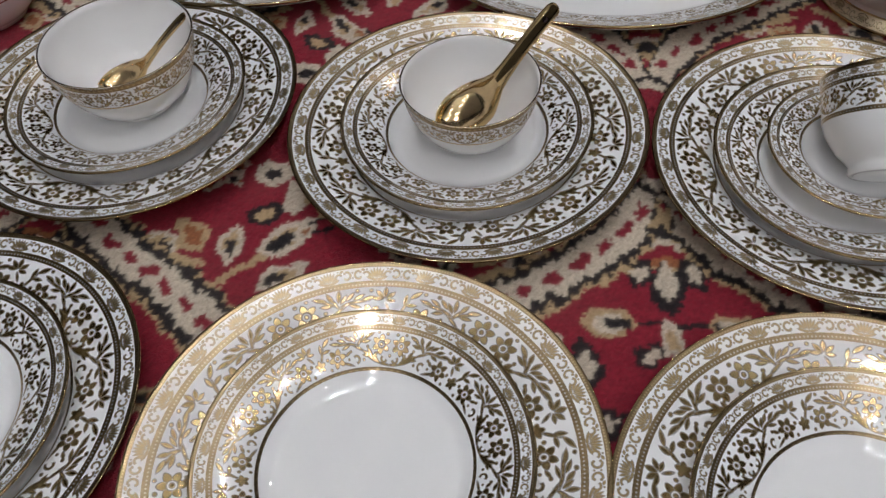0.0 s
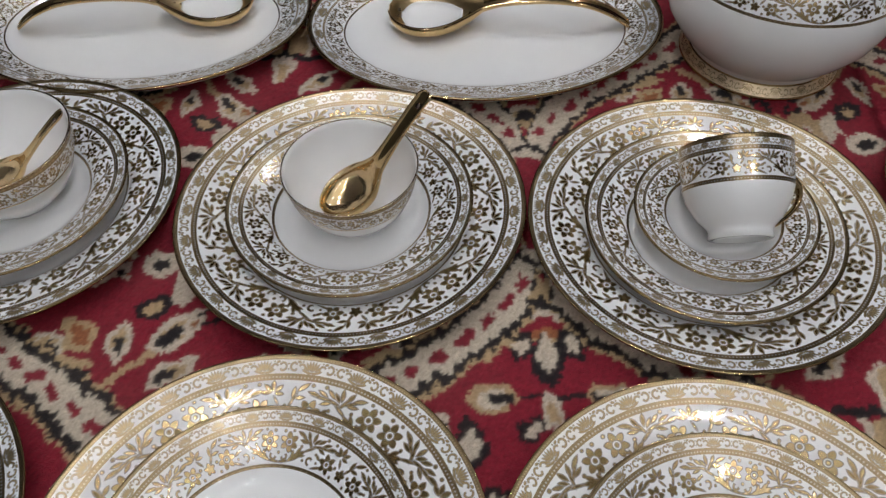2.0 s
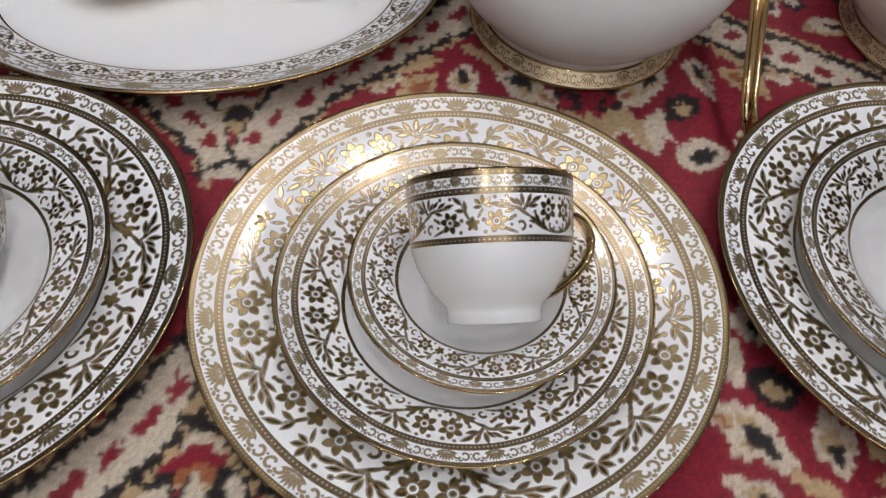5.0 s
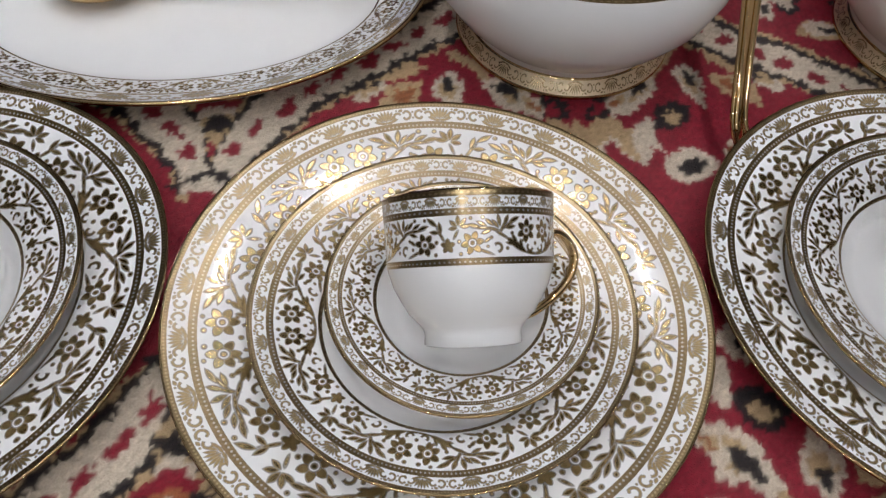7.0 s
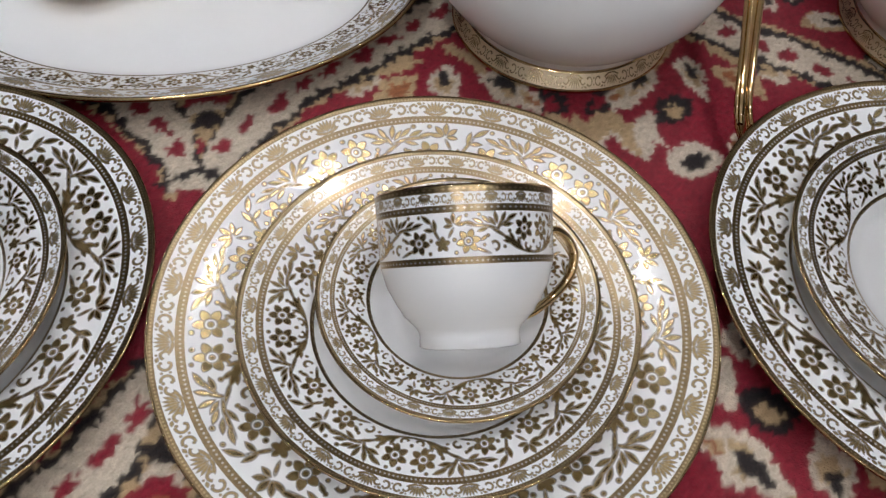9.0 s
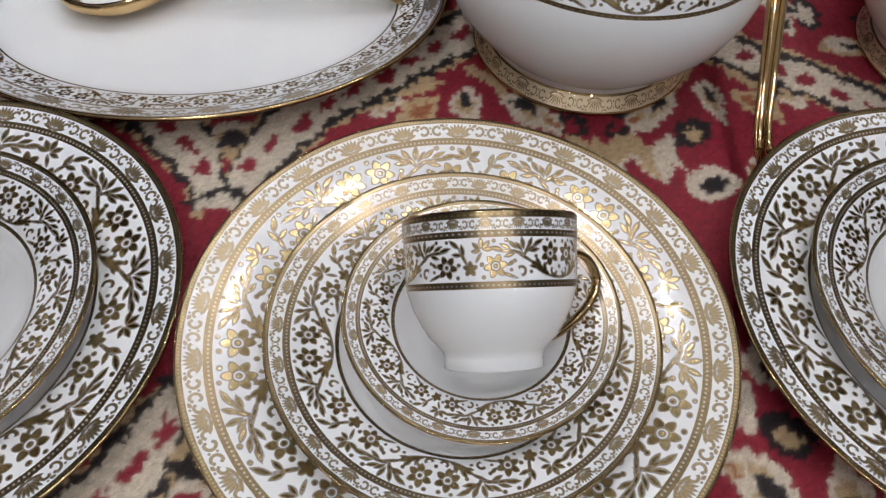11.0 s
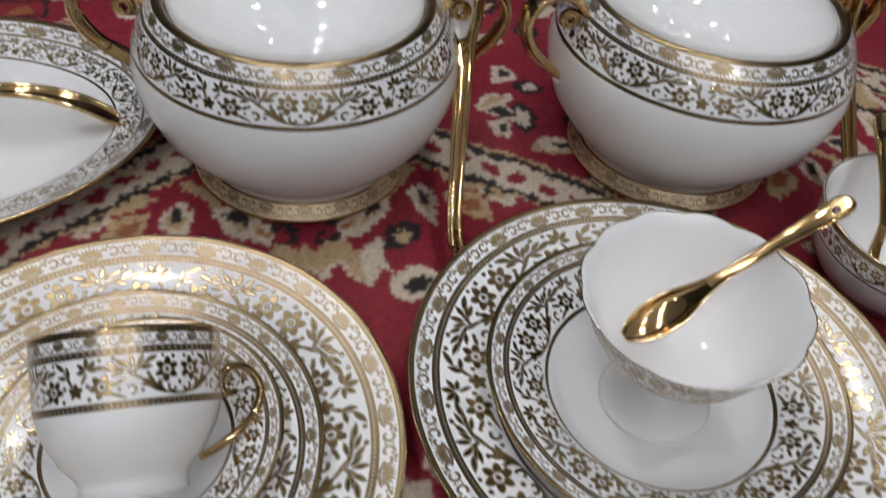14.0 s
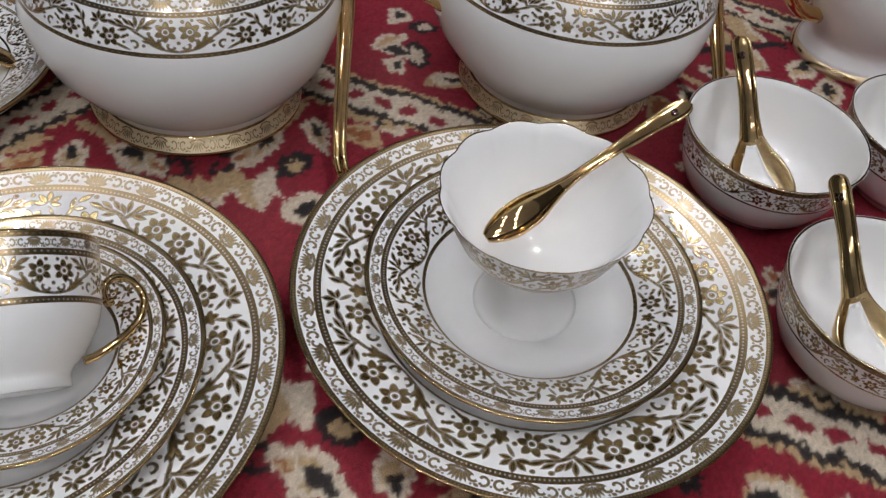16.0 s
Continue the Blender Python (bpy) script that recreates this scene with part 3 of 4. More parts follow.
def span(rows, steps=5):
    """Fills in between rows of numbers with a smooth curve."""
    pts = [Vector((*r, 0)[:4]) for r in rows]
    out = []
    q = [2 * pts[0] - pts[1], *pts, 2 * pts[-1] - pts[-2]]
    for i in range(1, len(q) - 2):
        a, b, c, d = q[i - 1:i + 3]
        for k in range(steps):
            t = k / steps
            out.append(tuple(0.5 * (2 * b + (c - a) * t + (2 * a - 5 * b + 4 * c - d) * t * t + (3 * b - a - 3 * c + d) * t ** 3)))
    out.append(tuple(pts[-1]))
    return [(x, max(w, 0.0006), z, max(dep, 0.0004)) for x, w, z, dep in out]


M_HAMMERED = gold_material("rippled_gold", (0.72, 0.54, 0.31, 1), 0.12, 90.0)
M_RIMGOLD = gold_material("scrolled_gold_rim", (0.66, 0.50, 0.28, 1), 0.25, 420.0)


def make_soup_spoon(label, group, lining):
    """A Chinese soup spoon: boat-shaped bowl and a channelled handle that rises, the bowl's tip at the origin."""
    ob = thing("soup_spoon", label, "spoon", group)
    bowl = span([(0.0, 0.005, 0.0135, 0.002), (0.006, 0.0150, 0.0142, 0.009), (0.018, 0.0235, 0.0152, 0.0138), (0.032, 0.0258, 0.0166, 0.0150), (0.046, 0.0226, 0.0195, 0.0155), (0.056, 0.0155, 0.0235, 0.0125), (0.064, 0.0102, 0.0285, 0.0074)])
    grip = span([(0.064, 0.0102, 0.0285, 0.0074), (0.076, 0.0086, 0.0370, 0.0056), (0.092, 0.0078, 0.0490, 0.0050), (0.108, 0.0080, 0.0600, 0.0046), (0.120, 0.0082, 0.0675, 0.0042), (0.1265, 0.0080, 0.0708, 0.0034), (0.1300, 0.0062, 0.0722, 0.0022), (0.1316, 0.0024, 0.0728, 0.0010)])
    b = part("spoon_bowl", dish(bowl, 0.0018, 12, (True, False)), [M_RIMGOLD if lining else M_HAMMERED, M_GOLD], ob)
    if lining:
        inset = span([(0.006, 0.003, 0.0098, 0.001), (0.014, 0.0125, 0.0086, 0.0045), (0.030, 0.0150, 0.0084, 0.0048), (0.044, 0.0118, 0.0108, 0.0046), (0.060, 0.0042, 0.0228, 0.0012)])
        part("bowl_lining", dish(inset, 0.0004, 12), [lining, lining], b, "white glazed lining")
    part("handle", dish(grip, 0.0018, 12, (False, True)), [M_GOLD, M_GOLD], ob, "channelled gold handle")
    hole = lathe([(0.0006, 0, 0), (0.0022, 0.0008, 0), (0.0030, 0, 0), (0.0022, -0.0008, 0), (0.0006, 0, 0)], 16)
    part("hanging_hole", hole, M_BROWN, ob, "small dark hole near the tip").matrix_basis = pose(0.1185, 0, 0.0640, 0, -34, 0)
    return ob


def make_serving_spoon():
    ob = thing("serving_spoon", "large gilded porcelain serving spoon with white bowl, on a platter", "spoon", "serving spoons")
    bowl = span([(0.0, 0.006, 0.0200, 0.002), (0.006, 0.0200, 0.0205, 0.010), (0.020, 0.0325, 0.0212, 0.0165), (0.040, 0.0370, 0.0220, 0.0180), (0.060, 0.0315, 0.0235, 0.0175), (0.078, 0.0190, 0.0260, 0.0140), (0.092, 0.0085, 0.0290, 0.0070)])
    inset = span([(0.012, 0.004, 0.0125, 0.001), (0.022, 0.0205, 0.0124, 0.0062), (0.040, 0.0245, 0.0120, 0.0065), (0.058, 0.0195, 0.0134, 0.0062), (0.072, 0.0060, 0.0160, 0.002)])
    grip = span([(0.092, 0.0085, 0.0290, 0.0070), (0.112, 0.0062, 0.0325, 0.0042), (0.150, 0.0060, 0.0360, 0.0036), (0.185, 0.0068, 0.0340, 0.0034), (0.210, 0.0080, 0.0260, 0.0030), (0.226, 0.0082, 0.0160, 0.0026), (0.231, 0.0064, 0.0120, 0.0020), (0.233, 0.0030, 0.0105, 0.0010)])
    b = part("spoon_bowl", dish(bowl, 0.0022, 14, (True, False)), [M_RIMGOLD, M_GOLD], ob, "wide scrolled gold lip")
    part("bowl_lining", dish(inset, 0.0004, 14), [M_WHITE, M_WHITE], b, "white glazed lining")
    part("handle", dish(grip, 0.0022, 12, (False, True)), [M_GOLD, M_GOLD], ob, "curved gold handle")
    return ob


def make_ladle():
    ob = thing("sauce_ladle", "small gilded porcelain ladle with white bowl, leaning in a tureen handle", "ladle", "ladles")
    bowl = span([(0.0, 0.004, 0.0, 0.002), (0.004, 0.0130, -0.0010, 0.009), (0.014, 0.0205, -0.0032, 0.0150), (0.030, 0.0225, -0.0065, 0.0165), (0.046, 0.0185, -0.0105, 0.0150), (0.060, 0.0110, -0.0150, 0.0105), (0.072, 0.0066, -0.0190, 0.0050)])
    inset = span([(0.011, 0.003, -0.0105, 0.001), (0.019, 0.0092, -0.0140, 0.0050), (0.031, 0.0110, -0.0172, 0.0052), (0.044, 0.0086, -0.0195, 0.0050), (0.056, 0.0030, -0.0212, 0.001)])
    grip = span([(0.072, 0.0066, -0.0190, 0.0050), (0.092, 0.0056, -0.0168, 0.0034), (0.122, 0.0050, -0.0118, 0.0026), (0.148, 0.0046, -0.0074, 0.0024), (0.166, 0.0046, -0.0048, 0.0024), (0.177, 0.0048, -0.0050, 0.0024), (0.186, 0.0050, -0.0096, 0.0022), (0.193, 0.0048, -0.0180, 0.0020), (0.195, 0.0030, -0.0215, 0.0012)])
    b = part("ladle_bowl", dish(bowl, 0.0020, 14, (True, False)), [M_GOLD, M_GOLD], ob, "gilded ladle bowl")
    part("bowl_lining", dish(inset, 0.0004, 14), [M_WHITE, M_WHITE], b, "white glazed lining")
    part("handle", dish(grip, 0.0022, 12, (False, True)), [M_GOLD, M_GOLD], ob, "long gold handle")
    return ob


def make_teaspoon():
    ob = thing("teaspoon", "polished gold teaspoon resting in the dessert cup", "spoon")
    bowl = span([(0.0, 0.003, 0.0060, 0.001), (0.005, 0.0064, 0.0062, 0.0034), (0.016, 0.0098, 0.0066, 0.0064), (0.030, 0.0096, 0.0075, 0.0064), (0.042, 0.0062, 0.0090, 0.0040), (0.050, 0.0042, 0.0105, 0.0022)])
    grip = span([(0.050, 0.0042, 0.0105, 0.0022), (0.062, 0.0030, 0.0120, 0.0014), (0.085, 0.0034, 0.0135, 0.0012), (0.110, 0.0048, 0.0135, 0.0012), (0.126, 0.0058, 0.0125, 0.0012), (0.132, 0.0040, 0.0118, 0.0010), (0.134, 0.0015, 0.0115, 0.0008)])
    part("spoon_bowl", dish(bowl, 0.0012, 12, (True, False)), [M_GOLD, M_GOLD], ob)
    part("handle", dish(grip, 0.0012, 10, (False, True)), [M_GOLD, M_GOLD], ob)
    hole = lathe([(0.0004, 0, 0), (0.0016, 0.0006, 0), (0.0021, 0, 0), (0.0016, -0.0006, 0), (0.0004, 0, 0)], 16)
    part("hanging_hole", hole, M_BROWN, ob, "small dark hole near the tip").matrix_basis = pose(0.1235, 0, 0.0120, 0, 3, 0)
    return ob


def lay(tip, end, length_x, rise, spin=0.0):
    """The pose that brings a spoon's local origin to tip and its local point (length_x, 0, rise) to end, at the size that takes; spin turns it about that line."""
    tip, end = Vector(tip), Vector(end)
    f = (end - tip).normalized()
    local = Vector((length_x, 0, rise)).normalized()
    side = f.cross(Vector((0, 0, 1))).normalized()
    up = side.cross(f)
    base = Matrix((f, -side, up)).transposed()
    tilt = Matrix.Rotation(math.atan2(local.z, local.x), 3, "Y")
    turn = Matrix.Rotation(radians(spin), 3, f)
    size = (end - tip).length / math.hypot(length_x, rise)
    return Matrix.Translation(tip) @ (turn @ base @ tilt).to_4x4() @ Matrix.Scale(size, 4)

# ---- plates ----
def mm(profile):
    return [(p[0] / 1000, p[1] / 1000, *p[2:]) for p in profile]


def make_plate(name, rim, height, well, foot, wide, label, group, category="plate"):
    """rim, well, foot: radii in mm; wide: widths of the gold edge, scrolls, beads and flowers from the rim inwards."""
    ob = thing(name, label, category, group)
    g, s, b, f = wide
    def z(r):
        if r > well + 8:
            return height - (rim - r) * (height - 15.0) / (rim - well - 8)
        t = max(0.0, (r - well + 8) / 16)
        return 6.0 + (9.0) * t * t * (1.6 - 0.6 * t) if t > 0 else 6.0
    rep = lambda r, w, aspect: max(6, round(2 * math.pi * r / (w * aspect)))
    r1, r2, r3, r4 = rim - g, rim - g - s, rim - g - s - b, rim - g - s - b - f
    top = [(0, 6.0, W_), (well * 0.5, 6.0, W_), (well - 11, 6.0, W_), (well - 8.5, 6.0, W_)]
    top += [(r, z(r), W_) for r in (well - 6, well - 4, well - 2, well, well + 2, well + 4, well + 8) if r < r4 - 1.8]
    top += [(r4 - 1.3, z(r4 - 1.3), T_, 90), (r4, z(r4), F_, 5)]
    steps = [r for r in (well - 2, well + 4, well + 9) if r4 < r < r3 - 1]
    top += [(r, z(r), F_, 5) for r in steps]
    top += [(r3, z(r3), B_, rep(r3, b, 0.55)), (r2, z(r2), S_, rep(r2, s, 3.4)), (r1, z(r1), T_, rep(r1, g, 0.55)), (rim - 1.7, z(rim - 1.7), T_, rep(r1, g, 0.55)), (rim - 1.1, z(rim - 1.1), T_, rep(r1, g, 0.55)), (rim - 0.5, z(rim - 0.5), E_), (rim, height - 0.5, E_), (rim - 0.4, height - 1.6, W_)]
    under = [(r, z(r) - 3.6, W_) for r in (rim - 4, (rim + well) / 2, well + 8)]
    under += [(well, 4.4, W_), (foot + 4, 2.4, W_), (foot + 2.0, 0.0, W_), (foot - 2.0, 0.0, W_), (foot - 5, 2.0, W_), (0, 2.0, W_)]
    part("body", lathe(mm(top[:-3] + [top[-3][:2] + (W_,)] + under), 128), BANDS, ob)
    part("gold_rim", lathe(mm([(rim - 0.45, z(rim) + 0.05, E_), (rim - 0.1, z(rim) + 0.20, E_), (rim + 0.25, height - 0.5, E_), (rim - 0.2, height - 1.8, E_), (rim - 1.2, height - 2.0, E_)]), 128), BANDS, ob, "thin burnished gold edge")
    return ob


dinner = make_plate("dinner_plate", 135, 26, 84, 76, (3.4, 9.2, 4.2, 29.2), "white porcelain dinner plate with broad gilded floral border, on the carpet", "dinner plates")
salad = make_plate("salad_plate", 94.5, 25, 58, 52, (2.6, 6.2, 3.4, 21), "white porcelain salad plate with gilded floral border, on a dinner plate", "salad plates")
saucer = make_plate("saucer", 67, 22, 36, 30, (2.1, 4.5, 2.2, 15), "small white saucer with gilded floral border, on a salad plate", "saucers", "saucer")

PLATES = [("A", -0.1516, 0.5861), ("B", 0.1219, 0.5658), ("C", 0.3924, 0.5435), ("D", 0.6666, 0.5452), ("E", -0.1866, 0.3028), ("F", 0.0870, 0.2936), ("G", 0.3530, 0.2717), ("H", 0.6355, 0.2742)]
TURNS = {"A": (10, 30), "B": (59.6, 20), "C": (7, 4), "D": (27, 40.6), "E": (5, 33), "F": (16, 50), "G": (16.6, 40), "H": (30, 3)}
SHIFT = {"C": (0.0014, -0.0050)}
for i, (key, x, y) in enumerate(PLATES):
    sx, sy = SHIFT.get(key, (0, 0))
    turn, turn_top = TURNS[key]
    if i == 0:
        dinner.matrix_basis = pose(x, y, 0, 0, 0, turn)
        salad.matrix_basis = pose(x, y, 0.006, 0, 0, turn_top)
    else:
        copy_thing(dinner, pose(x, y, 0, 0, 0, turn))
        copy_thing(salad, pose(x + sx, y + sy, 0.006, 0, 0, turn_top))
saucer.matrix_basis = pose(0.4030, 0.5440, 0.012, 0, 0, 24)


# ---- bowls ----
def make_bowl(name, rim, height, foot, full, label, group):
    ob = thing(name, label, "bowl", group)
    rep = 6
    out = [(rim, height, W_), (rim - 0.3, height - 1.2, T_, 90), (rim - 1.0, height - 4.8, F_, -rep), (rim - 2.8, height - 14.5, F_, -rep), (rim - full * 0.52, height - 20, G_), (rim - full * 0.56, height - 21, W_),
           (rim - full, height * 0.43, W_), (rim - full * 1.7, height * 0.25, W_), (foot + 6, height * 0.13, W_), (foot + 1.2, height * 0.085, W_), (foot, height * 0.075, W_), (foot - 0.4, 0, W_), (foot - 2.5, 0, W_), (foot - 3, 2.0, W_), (0, 2.2, W_)]
    inn = [(0, 5.0, W_), (foot * 0.75, 5.4, W_), (foot + 4, height * 0.17, W_), (rim - full * 1.8, height * 0.34, W_), (rim - full * 1.25, height * 0.5, W_), (rim - 6, height - 17, W_), (rim - 2.8, height - 5, W_), (rim - 1.8, height - 0.6, W_)]
    part("body", lathe(mm(inn + out), 96), BANDS, ob)
    part("gold_rim", lathe(mm([(rim - 1.3, height - 0.1, E_), (rim - 0.7, height + 0.2, E_), (rim + 0.1, height - 0.2, E_), (rim + 0.02, height - 0.9, E_)]), 96), BANDS, ob, "thin gold edge")
    return ob


rice_bowl = make_bowl("rice_bowl", 51, 53, 24, 8.5, "white rice bowl with a gilded floral band, on a salad plate", "rice bowls")
rice_bowl.matrix_basis = pose(0.1255, 0.566, 0.012)
copy_thing(rice_bowl, pose(-0.147, 0.593, 0.012, 0, 0, 60) @ Matrix.Scale(1.15, 4))
side_bowl = make_bowl("side_bowl", 59, 55, 37, 6.2, "white serving bowl with a gilded floral band, on the carpet", "side bowls")
side_bowl.matrix_basis = pose(0.8530, 0.614, 0)
copy_thing(side_bowl, pose(0.8475, 0.478, 0, 0, 0, 100))
copy_thing(side_bowl, pose(0.972, 0.602, 0, 0, 0, 200))
copy_thing(side_bowl, pose(-0.348, 0.722, 0, 0, 0, 200))

dessert = thing("dessert_cup", "white footed dessert cup with scalloped gilded rim, on a salad plate", "dessert cup")
rep = 4
dprof = [(0, 38, W_), (16, 40, W_), (30, 49, W_), (41, 66, W_), (48, 82, W_), (52.0, 87.6, E_), (52.6, 87.9, E_), (51.2, 86.4, T_, 140), (50.6, 84.8, F_, -rep), (46.5, 72, F_, -rep), (42.5, 62, T_, 140), (42.0, 60.8, W_), (36, 52, W_), (26, 43, W_), (15, 36, W_), (0, 34, W_)]
part("cup_bowl", lathe(mm(dprof), 192, wave=0.026, waves=12, wave_from=0.055), BANDS, dessert, "scalloped white bowl with gilded band")
part("foot", lathe(mm([(0, 36.5, W_), (14.5, 36.2, W_), (12, 31, W_), (12.5, 22, W_), (18, 11, W_), (27, 3.6, W_), (29.6, 1.4, W_), (28.8, 0, W_), (23, 1.5, W_), (0, 20, W_)]), 96), BANDS, dessert)
dessert.matrix_basis = pose(0.6625, 0.541, 0.012, 0, -2.6, 0)

# ---- teacup lying tilted on its saucer ----
cup = thing("teacup", "white teacup with gilded floral bands, lying tilted on its saucer", "teacup")
crep = 3
cprof = [(0, 5, W_), (19, 6, W_), (29, 14, W_), (35, 26, W_), (37, 45, W_), (38.6, 67.0, G_), (39.4, 68, G_), (39.8, 67, T_, 90), (39.7, 64.5, S_, 18), (39.5, 59.5, B_, 90), (39.3, 56.5, F_, -crep), (38.7, 38, B_, 110), (38.4, 35.5, W_), (36.0, 27, W_), (31.6, 18.5, W_), (26.8, 12, W_), (23.6, 8.6, W_), (22.6, 6.6, W_), (22.3, 5, W_), (22.6, 0.6, W_), (21.6, 0, W_), (19, 0, W_), (18.5, 3, W_), (0, 3, W_)]
part("body", lathe(mm(cprof), 96), BANDS, cup).matrix_basis = pose(0, 0, 0, 0, 0, -13)
path = bez([(0.0446, 0, 0.0392), (0.0418, 0, 0.0388), (0.0405, 0, 0.0425), (0.0422, 0, 0.0482), (0.0480, 0, 0.0512), (0.0550, 0, 0.0482), (0.0596, 0, 0.0395), (0.0562, 0, 0.0290), (0.0465, 0, 0.0200), (0.0350, 0, 0.0135), (0.0290, 0, 0.0115)], 5)
part("handle", tube(path, 0.0021, 10, 1.4, (0, 1, 0)), M_GOLD, cup, "gilded loop handle")
cup.matrix_basis = pose(0.4055, 0.512, 0.0365, -58, 0, 0) @ pose(0, 0, 0, 0, 0, 24)


# ---- tureens ----
MEDAL = [M_WHITE, M_FLORAL, M_MEDAL, M_BEAD, M_BROWN, M_GOLD]

def make_tureen():
    ob = thing("tureen", "white lidded tureen with gilded bands and gold handles", "tureen", "tureens")
    prof = [(0, 12, W_), (52, 14, W_), (78, 34, W_), (91, 66, W_), (88, 92, W_), (76.5, 117, W_), (77.0, 120.6, T_, 300), (79.5, 122.7, T_, 300), (82.0, 122.9, T_, 300), (83.6, 121.0, S_, 17), (88.6, 114.6, B_, 190), (90.2, 112.2, F_, -6), (94.6, 103.6, F_, -6), (98.4, 94.0, T_, 160), (99.0, 92.2, W_), (101.2, 80, W_),
            (99.6, 66, W_), (93.5, 48, W_), (82, 31, W_), (70, 19, W_), (66, 14.5, W_), (66.5, 11.0, W_), (0, 10, W_)]
    part("body", lathe(mm(prof), 128), BANDS, ob)
    part("foot_ring", lathe(mm([(64.5, 12.4, G_), (66.6, 12.0, G_), (67.4, 10.8, S_, 18), (72.8, 2.6, G_), (73.6, 1.4, G_), (73.2, 0, G_), (68, 0, G_), (65, 6, G_), (62, 9, G_)]), 128), [M_GOLD, M_GOLD, M_FOOT, M_GOLD, M_GOLD, M_GOLD], ob, "chased gold foot ring")
    lid = part("lid", lathe(mm([(75.8, 118.5, W_), (75.8, 121.3, W_), (73.5, 125.0, W_), (62.5, 132.6, W_), (46, 139.2, W_), (36, 142.0, W_), (22, 144.4, W_), (10, 145.4, W_), (0, 145.6, W_), (0, 141, W_), (46, 135, W_), (73, 120.5, W_), (75.8, 118.5, W_)]), 128), BANDS, ob, "domed white lid")
    part("medallion", lathe(mm([(34.2, 142.7, G_), (33.4, 143.0, S_, 7), (20.4, 144.8, S_, 7), (19.4, 145.1, T_), (9, 145.9, T_), (0, 146.2, T_)]), 64), MEDAL, lid, "gilded scroll medallion")
    part("knob", lathe(mm([(10.6, 145.4, G_), (9.6, 146.6, G_), (9.0, 149.0, G_), (9.0, 153.4, G_), (9.8, 155.6, G_), (13.0, 157.2, G_), (14.2, 158.6, G_), (14.4, 160.2, G_), (13.4, 161.6, G_), (10.5, 164.2, G_), (6.0, 167.6, G_), (2.6, 170.0, G_), (1.2, 170.9, G_), (0, 171.1, G_)]), 48), BANDS, lid, "flared gold knob")
    for side in (1, -1):
        pts = [(89, 0, 112), (95.5, 0, 120.5), (106, 0, 127), (117, 0, 126.5), (126, 0, 119), (128.5, 0, 106), (122, 0, 91), (110, 0, 79), (97.5, 0, 69)]
        p = bez([(side * x / 1000, y / 1000, z / 1000) for x, y, z in pts], 5)
        h = part("handle", tube(p, [0.0026 + 0.0016 * math.sin(math.pi * k / (len(p) - 1)) for k in range(len(p))], 12, 1.9, (0, 1, 0)), M_GOLD, ob, "gold strap handle")
        c = [(side * (0.1005 - 0.0062 * (1 - 0.6 * k / 26) * math.cos(0.45 * k - 0.6)), 0, 0.1105 + 0.0062 * (1 - 0.6 * k / 26) * math.sin(0.45 * k - 0.6)) for k in range(27)]
        boss = lathe(mm([(0, 4.2, W_), (2.6, 3.6, W_), (4.4, 1.6, W_), (4.8, 0, W_), (4.2, -1.5, W_), (0, -2.0, W_)]), 24)
        part("boss", boss, BANDS, h, "small white porcelain boss").matrix_basis = pose(side * 0.0985, 0, 0.069, 0, side * 70, 0)
        part("curl", tube(c, 0.0019, 8, 1.7, (0, 1, 0)), M_GOLD, h, "small gold scroll")
    return ob


tureen = make_tureen()
tureen.matrix_basis = pose(0.4930, 0.775, -0.0012, -1.8, 1.4, -3)
copy_thing(tureen, pose(0.7575, 0.756, -0.0012, -1.8, 1.4, 4))


# ---- oval platters ----
platter = thing("oval_platter", "oval white serving platter with gilded floral rim, on the carpet", "platter", "oval platters")
A, Bq = 0.169, 0.122
pp = [(0, 8, W_), (60, 8, W_), (80, 9.0, W_), (86, 10.5, W_), (88, 11.8, E_), (89, 12.3, F_, 11), (107, 18.9, B_, 220), (109, 19.7, S_, 20), (118.4, 24.0, T_, 300), (120.4, 25.1, T_, 300), (121.0, 25.45, E_), (121.6, 25.7, E_), (122, 25.2, W_), (119, 20, W_), (104, 11, W_), (80, 2.5, W_), (74, 0, W_), (70, 0, W_), (66, 3.5, W_), (0, 3.5, W_)]
part("body", lathe(mm(pp), 160, A - Bq), BANDS, platter)
part("gold_rim", lathe(mm([(120.4, 25.5, E_), (121.4, 26.2, E_), (122.6, 25.8, E_), (123.0, 24.6, E_), (122.2, 23.2, E_), (120.6, 22.2, E_)]), 160, A - Bq), BANDS, platter, "burnished gold edge")
platter.matrix_basis = pose(0.2335, 0.805, 0)
copy_thing(platter, pose(-0.105, 0.826, 0))

# ---- spoons in place ----
gold_spoon = make_soup_spoon("soup spoon gilded all over, resting in a rice bowl", "gilded soup spoons", None)
gold_spoon.matrix_basis = lay((0.1035, 0.5555, 0.0195), (0.1832, 0.5988, 0.1035), 0.130, 0.072)
copy_thing(gold_spoon, lay((-0.176, 0.589, 0.0200), (-0.0820, 0.6210, 0.0900), 0.130, 0.072))
white_spoon = make_soup_spoon("gilded soup spoon with white bowl, resting in a serving bowl", "white soup spoons", M_WHITE)
white_spoon.matrix_basis = lay((0.8420, 0.5725, 0.0145), (0.8460, 0.6745, 0.085), 0.130, 0.072)
copy_thing(white_spoon, lay((0.8375, 0.4405, 0.0145), (0.8280, 0.5560, 0.104), 0.130, 0.072))
copy_thing(white_spoon, lay((0.982, 0.571, 0.010), (0.955, 0.660, 0.085), 0.130, 0.072))
teaspoon = make_teaspoon()
